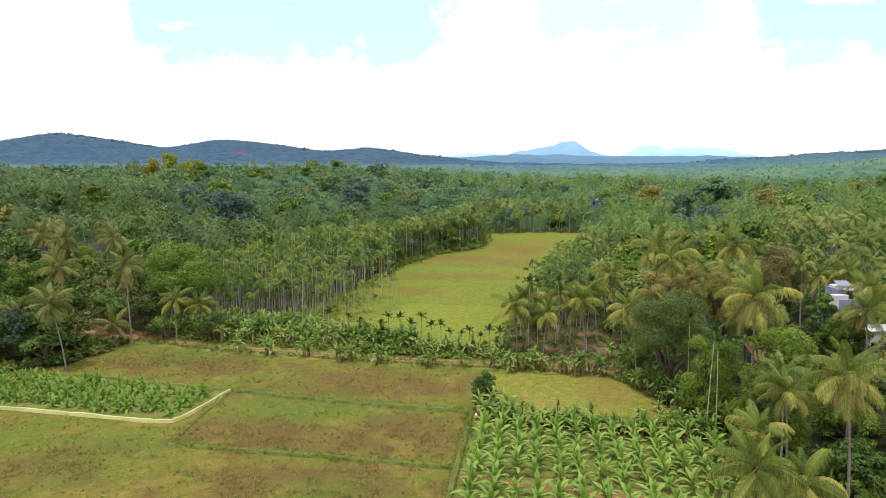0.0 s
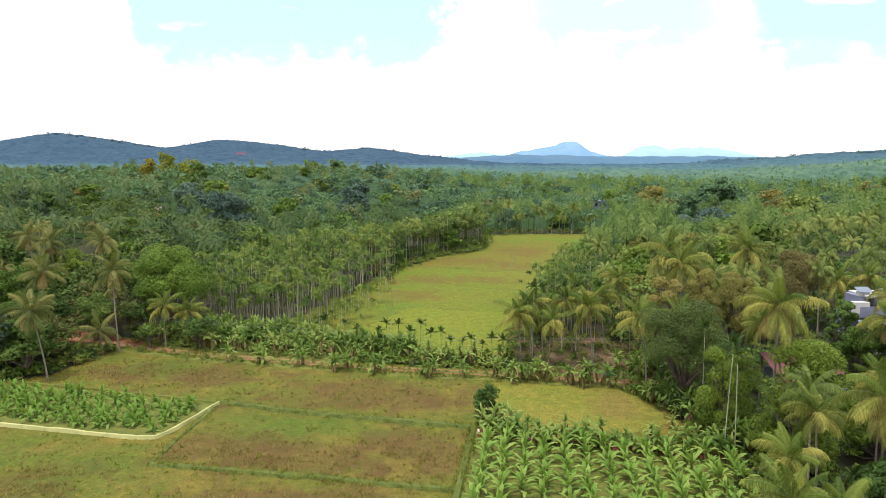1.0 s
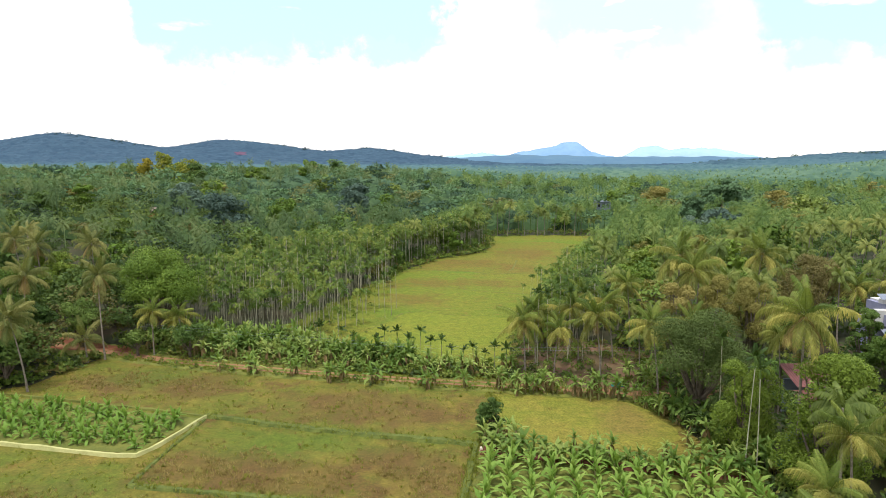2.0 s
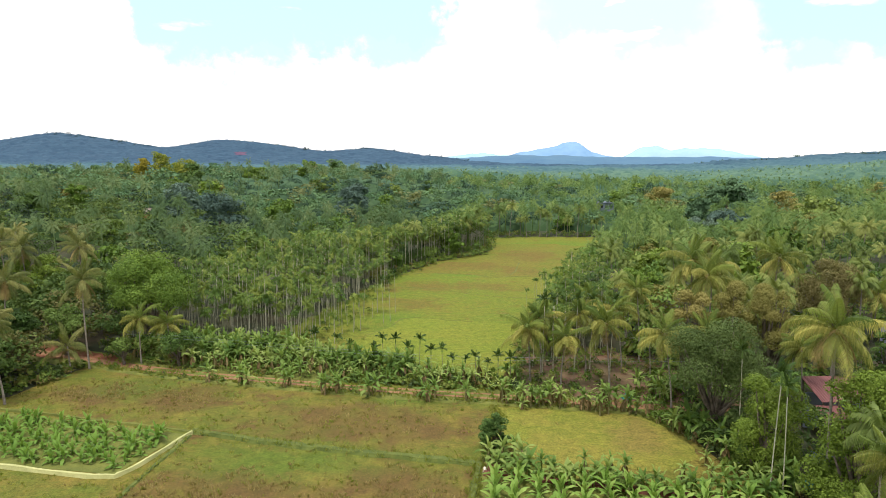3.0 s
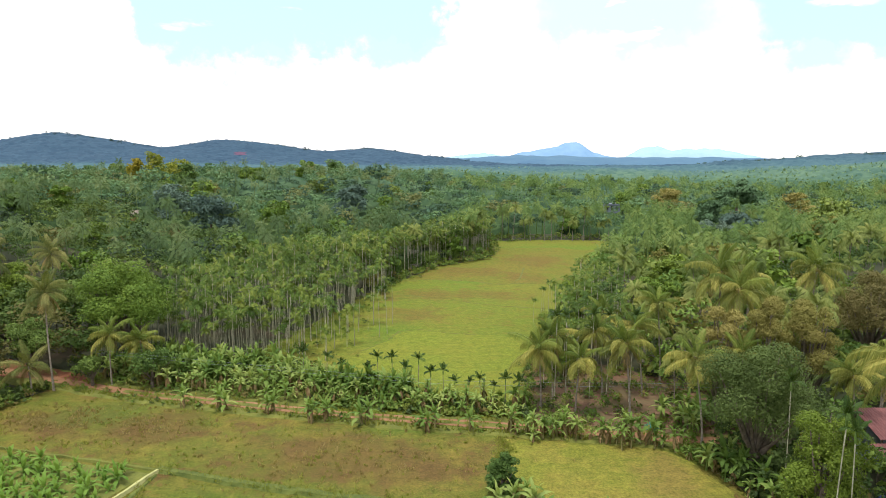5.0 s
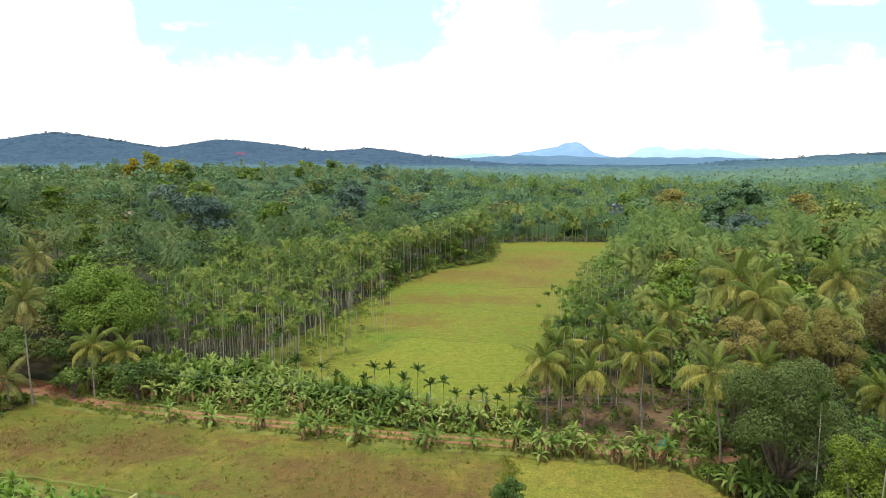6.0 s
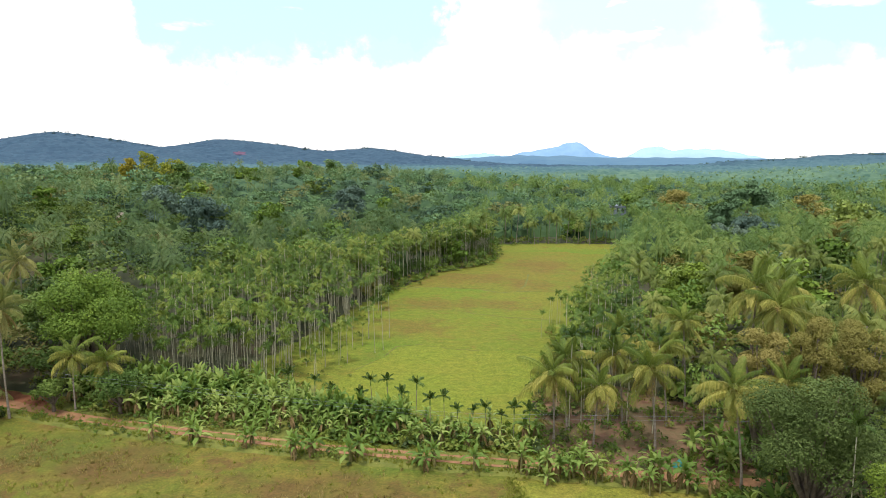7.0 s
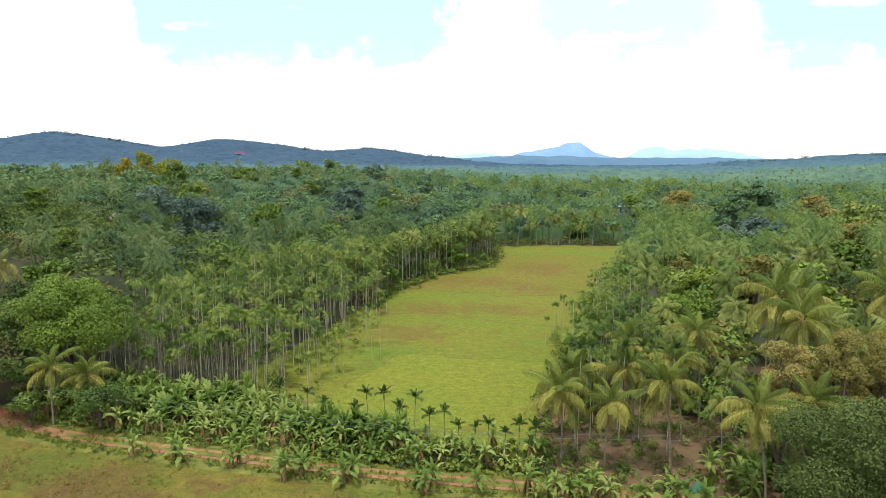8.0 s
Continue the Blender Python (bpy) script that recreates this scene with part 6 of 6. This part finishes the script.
along([(x, y - 2.0) for x, y in ROAD[2:10]], 60, 0.5, 0.55)
along([(x, y + 1.8) for x, y in ROAD[2:11]], 60, 0.5, 0.55)
along([(9.8, 90), (11, 104), (14, 116), (19, 140)], 130, 0.7, 0.6)
along([(4.5, 72), (6.5, 72.6), (5, 74.5)], 16, 0.6, 0.6)
along([(-75, 77.5), (-53, 73)], 40, 1.0, 0.45)
for _ in range(150):
    x, y = rnd.uniform(-72, -28), rnd.uniform(69, 84)
    if inside(x, y, PLOT):
        shrub(x, y, 0.45)
for _ in range(470):
    shrub(rnd.uniform(11, 36), rnd.uniform(87, 108), 0.68)
along([(-22, 101), (-25, 104.5), (-30, 111), (-27.5, 121), (-24.5, 128), (-22, 138), (-17.5, 156)], 120, 1.1, 0.5)
for _ in range(150):
    shrub(rnd.uniform(-26, -13), rnd.uniform(108, 150), 0.32)
for _ in range(330):
    y = rnd.uniform(42, 108)
    shrub(rnd.uniform(31, 40 + 0.4 * y), y, 1.3)
for _ in range(130):
    shrub(rnd.uniform(25.5, 40), rnd.uniform(33, 58), 1.5)
for _ in range(120):
    x, y = rnd.uniform(-78, -54), rnd.uniform(76, 99)
    if not inside(x, y, FIELD):
        shrub(x, y, 1.6)
for _ in range(170):
    x, y = rnd.uniform(28, 80), rnd.uniform(94, 138)
    if not open_land(x, y) and not inside(x, y, RIGHT_EDGE):
        shrub(x, y, 2.2)
for _ in range(60):
    shrub(rnd.gauss(29.6, 1.5), rnd.gauss(73.5, 2.2), 1.4)
tagged(new("undergrowth", big_mesh("undergrowth", *join([scatter(SHRUB_T[k], rows_s[k]) for k in range(3)]), "weeds")), "weeds and low shrubs along field and forest edges", "undergrowth", kind="stuff")


def tuft_template(n, w, h):
    v, f = [], []
    for k in range(n):
        a, r = rnd.uniform(0, 6.28), rnd.uniform(0, w)
        p = Vector((r * math.cos(a), r * math.sin(a), -0.02))
        b = Vector((math.cos(a + 1.3), math.sin(a + 1.3), 0)) * 0.05
        tip = p + Vector((rnd.uniform(-0.2, 0.2), rnd.uniform(-0.2, 0.2), h * rnd.uniform(0.6, 1.2)))
        extend(v, f, [p - b, p + b, tip + b * 0.3, tip - b * 0.3], [(0, 1, 2, 3)])
    return arr((v, f))


TUFT_T = [tuft_template(7, 0.30, 0.22), tuft_template(6, 0.25, 0.30)]
rows_g = {0: [], 1: []}
for path, n in (([(-27.2, 78), (-12.7, 74.0), (3.4, 70.8)], 230), ([(-28.5, 62.3), (-12.7, 59.8), (1.2, 57.3)], 200), ([(3.4, 70.8), (2.2, 63.3), (0.5, 51.9)], 260), ([(x, y - 2.0) for x, y in ROAD[2:10]], 420), ([(-27.2, 77), (-28.6, 62.3)], 40), ([(x, y - 0.85) for x, y in ROAD[2:11]], 110), ([(x, y) for x, y in ROAD[2:11]], 110), ([(x, y + 1.0) for x, y in ROAD[2:11]], 110)):
    for _ in range(n):
        k, t = rnd.randrange(len(path) - 1), rnd.random()
        s = rnd.uniform(0.6, 1.3)
        rows_g[rnd.randrange(2)].append((path[k][0] + (path[k + 1][0] - path[k][0]) * t + rnd.gauss(0, 0.35), path[k][1] + (path[k + 1][1] - path[k][1]) * t + rnd.gauss(0, 0.35), 0.15, rnd.uniform(0, 6.28), s, s))
tagged(new("bund_grass", big_mesh("bund_grass", *join([scatter(TUFT_T[k], rows_g[k]) for k in range(2)]), "tuft")), "tufts of grass on the bunds and verges", "grass", kind="stuff")

# tussocks standing in the fallow field, dry where it is brown
FIELD_T = [tuft_template(6, 0.36, 0.24), tuft_template(6, 0.45, 0.19)]
rows_d, rows_w = {0: [], 1: []}, {0: [], 1: []}
STANDS = ((-22.5, 66, 8, 5.5), (-3, 65, 8, 8), (-15, 63.5, 12, 4), (-10, 81, 17, 7), (-34, 88, 10, 5.5), (-19, 54, 5.5, 7), (-8, 54, 6, 6.5), (-38, 58, 7, 5), (-45, 90, 6, 4))
for _ in range(3800):
    cx, cy, rx, ry = STANDS[rnd.randrange(len(STANDS))]
    x, y = cx + rnd.gauss(0, 0.5) * rx, cy + rnd.gauss(0, 0.5) * ry
    if inside(x, y, FIELD) and noise.noise((x * 0.35, y * 0.5, 2.0)) > -0.12 and y < road_y(x) - 2.5:
        s = rnd.uniform(0.6, 1.4)
        rows_d[rnd.randrange(2)].append((x, y, 0.0, rnd.uniform(0, 6.28), s, s))
for _ in range(4200):
    x, y = rnd.uniform(-58, 4), rnd.uniform(38, 96)
    if inside(x, y, FIELD) and noise.noise((x * 0.25, y * 0.4, 5.0)) > 0.0 and y < road_y(x) - 2.0 and not inside(x, y, PLOT):
        s = rnd.uniform(0.5, 1.2)
        rows_w[rnd.randrange(2)].append((x, y, 0.0, rnd.uniform(0, 6.28), s, s))
for _ in range(260):
    t = rnd.random()
    s = rnd.uniform(0.7, 1.4)
    rows_w[rnd.randrange(2)].append((5 + 1.3 * t + rnd.gauss(0, 0.5), 74 + 11.6 * t, 0.0, rnd.uniform(0, 6.28), s, s))
tagged(new("dry_tussocks", big_mesh("dry_tussocks", *join([scatter(FIELD_T[k], rows_d[k]) for k in range(2)]), "tuft_brown")), "dry brown tussocks in the fallow field", "grass", kind="stuff")
tagged(new("grass_tussocks", big_mesh("grass_tussocks", *join([scatter(FIELD_T[k], rows_w[k]) for k in range(2)]), "tuft")), "green and straw tussocks in the fallow field", "grass", kind="stuff")

# yellow-leaved trees on a knoll in the forest
for mat, x, y, w, h, lab in (("gold", -158, 345, 9, 16, "orange-yellow tree in blossom on a wooded knoll"), ("yellow", -149, 347, 12, 19, "yellow-green tree on a wooded knoll"), ("yellow", -135, 345, 15, 15, "wide yellow-green tree on a wooded knoll")):
    broad_tree(w, h, 0.3, mat, lab, "", 1500, 0.44, 34).matrix_basis = pose(x, y, float(height(x, y)) + 0.2)


# ---------------- buildings ----------------
def box(name, x0, x1, y0, y1, z0, z1, mat, parent, bevel=0.03, label=""):
    bm = bmesh.new()
    bmesh.ops.create_cube(bm, size=1, matrix=Matrix.Translation(((x0 + x1) / 2, (y0 + y1) / 2, (z0 + z1) / 2)) @ Matrix.Diagonal((x1 - x0, y1 - y0, z1 - z0, 1)))
    if bevel:
        bmesh.ops.bevel(bm, geom=bm.edges[:], offset=bevel, segments=1, affect="EDGES")
    me = bpy.data.meshes.new(name)
    bm.to_mesh(me)
    bm.free()
    me.materials.append(MAT[mat])
    return part(name, me, parent, None, label)


def corrugated(name, x0, x1, y0, z0, y1, z1, mat, parent, label="", pitch=0.28):
    """A sheet of corrugated roofing from the eave (y0, z0) up to the ridge (y1, z1)."""
    n = int((x1 - x0) / pitch) * 2
    v, f = [], []
    for k in range(n + 1):
        x, d = x0 + (x1 - x0) * k / n, 0.05 * (k % 2)
        v += [(x, y0, z0 + d), (x, y1, z1 + d), (x, y0, z0 + d - 0.03), (x, y1, z1 + d - 0.03)]
        if k:
            i = 4 * k
            f += [(i - 4, i, i + 1, i - 3), (i - 2, i - 1, i + 3, i + 2), (i - 4, i - 2, i + 2, i)]
    return part(name, mesh_of(name, v, f, mat), parent, None, label)


def window_part(x0, x1, y, z0, z1, parent):
    w = box("window", x0, x1, y - 0.05, y + 0.06, z0, z1, "plaster", parent, 0.01)
    box("pane", x0 + 0.08, (x0 + x1) / 2 - 0.03, y - 0.065, y - 0.03, z0 + 0.08, z1 - 0.08, "dark", w, 0)
    box("pane", (x0 + x1) / 2 + 0.03, x1 - 0.08, y - 0.065, y - 0.03, z0 + 0.08, z1 - 0.08, "dark", w, 0)


# white two-storey house with a roof room, among the palms
house = holder("house", "white two-storey house with a flat roof and roof room among palms", "house")
house.matrix_basis = pose(53.6, 85.5, float(height(54, 87)) - 0.4) @ Matrix.Diagonal((0.8, 0.7, 1, 1))
box("wall", 0.3, 6.2, 0.6, 5.0, -0.5, 5.0, "blue_shaded", house, 0.03, "wall with blue-grey shade put into its colour")
box("balcony_floor", 0.0, 6.4, -0.9, 0.58, 4.5, 4.75, "blue_shaded", house, 0.02)
box("balcony", 1.0, 6.4, -0.9, -0.75, 4.77, 5.95, "blue_shaded", house, 0.03, "balcony parapet with lavender shade put into its colour")
box("terrace", 0.0, 2.6, -0.73, 0.58, 4.77, 6.5, "plaster", house, 0.03, "white terrace block")
corrugated("lower_roof", 0.6, 6.3, -2.9, 3.3, -0.95, 4.2, "tin_blue", house, "blue-grey sloping tin roof of the lower storey")
box("upper_wall", 1.4, 3.0, 0.62, 4.8, 5.02, 7.1, "blue_shaded", house, 0.02, "wall of the upper room, its shade put in as pale blue")
box("upper_wall", 4.5, 6.2, 0.62, 4.8, 5.02, 7.1, "plaster", house, 0.02, "white wall of the upper room")
box("upper_wall", 3.02, 4.48, 2.6, 2.8, 5.02, 7.1, "blue_shaded", house, 0.01, "shaded back wall of the open verandah")
box("post", 4.9, 5.08, -0.7, -0.52, 4.77, 7.1, "plaster", house, 0.02)
box("roof", 2.1, 6.6, -0.6, 5.0, 7.12, 7.32, "plaster", house, 0.03, "flat white roof slab")
corrugated("roof_sheet", 1.2, 3.5, 0.2, 7.7, 1.9, 8.2, "tin_blue", house, "blue-grey tin roof over the stair head")
box("stair_head", 1.5, 3.3, 0.7, 1.8, 7.02, 7.66, "plaster", house, 0.02)
tank_v, tank_f = tube([(5.2, 1.0, 7.33), (5.2, 1.0, 7.4), (5.2, 1.0, 7.95), (5.2, 1.0, 8.1)], [0.45, 0.5, 0.5, 0.25], 14)
part("water_tank", mesh_of("water_tank", tank_v, tank_f, "plaster", True), house, None, "white water tank")
for wx in (0.8, 3.6):
    window_part(wx, wx + 1.4, 0.58, 0.9, 2.1, house)

annex = holder("outbuilding", "low white flat-roofed outbuilding beside the palms", "building")
annex.matrix_basis = pose(53.4, 77.5, float(height(55, 79)) - 0.8) @ Matrix.Diagonal((0.8, 0.7, 1, 1))
box("wall", 0.2, 6.2, 0.2, 4.8, -0.5, 3.6, "plaster", annex)
box("roof", 0.0, 6.4, 0.0, 5.0, 3.62, 3.8, "plaster", annex)
window_part(0.9, 2.1, 0.18, 1.2, 2.3, annex)
box("door", 3.0, 3.9, 0.12, 0.19, 0.0, 2.05, "tin_blue", annex, 0.01)

shed = holder("shed", "shed with faded red corrugated roofs and open sides", "shed")
shed.matrix_basis = pose(38.7, 74.6, float(height(42, 77)) + 0.2)
corrugated("roof_sheet", 0.0, 8.0, 0.4, 3.9, 4.6, 5.2, "tin_red", shed, "faded red corrugated roof")
corrugated("roof_sheet", -0.9, 1.9, -1.9, 2.6, 0.5, 3.5, "tin_red", shed, "lower red corrugated lean-to roof")
box("fascia", 0.2, 7.8, -0.6, -0.5, 1.9, 2.5, "blue_shaded", shed, 0.01, "pale blue fascia board")
for px_, py_ in ((0.2, 0.6), (2.6, 0.6), (5.0, 0.6), (7.6, 0.6), (0.2, 4.4), (7.6, 4.4)):
    box("post", px_, px_ + 0.14, py_, py_ + 0.14, -0.4, 3.8 if py_ < 1 else 4.9, "bark", shed, 0.01)
box("wall", 0.4, 7.6, 4.0, 4.15, -0.4, 3.6, "tin_blue", shed, 0.01)


def draped(name, x, y, w, d, h, mat, label):
    """A tarpaulin pulled over a heap."""
    n = 9
    v, f = [], []
    for a in range(n):
        for b in range(n):
            u, t = a / (n - 1) * 2 - 1, b / (n - 1) * 2 - 1
            z = h * max(0.0, 1 - max(abs(u), abs(t)) ** 4) * (0.8 + 0.3 * noise.noise((u * 2 + x, t * 2, 1)))
            v.append((u * w / 2, t * d / 2, z + 0.02))
            if a and b:
                i = a * n + b
                f.append((i - n - 1, i - 1, i, i - n))
    ob = tagged(new(name, mesh_of(name, v, f, mat, True)), label, "tarpaulin")
    ob.matrix_basis = pose(x, y, float(height(x, y)), 0, 0, 20)


draped("tarpaulin", 32.9, 66.6, 1.3, 1.1, 0.8, "tarp", "teal tarpaulin draped over a heap under the trees")
draped("tarpaulin", 22.7, 88.0, 1.6, 0.9, 0.8, "tarp", "teal tarpaulin draped over a heap beside the road")
draped("tarpaulin", 37.4, 72.2, 2.2, 1.5, 1.0, "tarp_blue", "blue tarpaulin draped over a heap beside the shed")
draped("soil_heap", 4.9, 69.6, 1.6, 1.2, 0.7, "dark_soil", "dark red heap of dug soil at the plot corner")
draped("sack", 3.8, 69.3, 0.35, 0.35, 0.6, "sack", "pale sack standing at the plot corner")

far_house = holder("house", "distant pale house among forest trees", "house")
far_house.matrix_basis = pose(73.0, 312, float(height(76, 312)) - 1.2) @ Matrix.Diagonal((0.8, 1, 0.9, 1))
box("wall", 0, 9, 0, 7, -1, 8.5, "tin_blue", far_house)
corrugated("roof_sheet", -0.5, 9.5, -0.6, 8.5, 7.5, 8.9, "tin_blue", far_house)
for wx in (1.0, 3.8, 6.6):
    box("window", wx, wx + 1.3, -0.06, -0.01, 5.8, 7.6, "dark", far_house, 0)
hut = holder("house", "low house with a grey roof in the forest", "house")
hut.matrix_basis = pose(-96.6, 214, 6.9) @ Matrix.Diagonal((0.26, 0.3, 0.75, 1))
box("wall", 0, 9, 0.5, 6, -3, 6.8, "soil", hut, 0.03, "bare laterite wall")
corrugated("roof_sheet", -0.5, 9.5, 0.0, 6.9, 6.5, 9.0, "trunk", hut, "grey weathered roof sheets")
ridge_house = holder("house", "small white house on the wooded ridge", "house")
ridge_house.matrix_basis = pose(612, 1190, 17.5) @ Matrix.Diagonal((0.8, 1, 0.75, 1))
box("wall", 0, 8, 0, 6, -2, 12, "plaster", ridge_house)
corrugated("roof_sheet", -0.5, 8.5, -0.5, 12.1, 6.5, 13.6, "tin_blue", ridge_house, "", 1.2)

# red cutting on the hillside
cv, cq = [], []
for a in range(7):
    for b in range(5):
        x, y = -456 + (a - 3) * 8.5 + 5 * math.sin(b * 2.1), 1440 + (b - 2) * 7 + 4 * math.sin(a * 1.7)
        cv.append((x, y, float(height(x, y)) + 6.0 - 4 * (abs(a - 3) / 3) ** 2))
        if a and b:
            i = a * 5 + b
            cq.append((i - 6, i - 1, i, i - 5))
MAT["cut"] = plain_mat("red_cut_soil", (0.088, 0.048, 0.086), (0.125, 0.064, 0.110), 0.05, 0.95, 0.5, 0.2)
tagged(new("cutting", mesh_of("cutting", cv, cq, "cut")), "bare red earth cutting on the wooded hillside", "soil", kind="structure")


# two slack cables strung along the road between the groves
def cable(z, off):
    pts = [(-44 + 4.6 * k, 88.4 + off + (0.05 if k > 9 else 0.22) * (44 - 4.6 * k), z - 0.4 * math.sin(math.pi * k / 17)) for k in range(18)]
    v, f = tube(pts, [0.006] * 18, 4)
    tagged(new("power_cable", mesh_of("power_cable", v, f, "tin_blue")), "thin grey cable strung along the road", "cable")


cable(5.2, 0.0)
cable(5.55, 0.15)
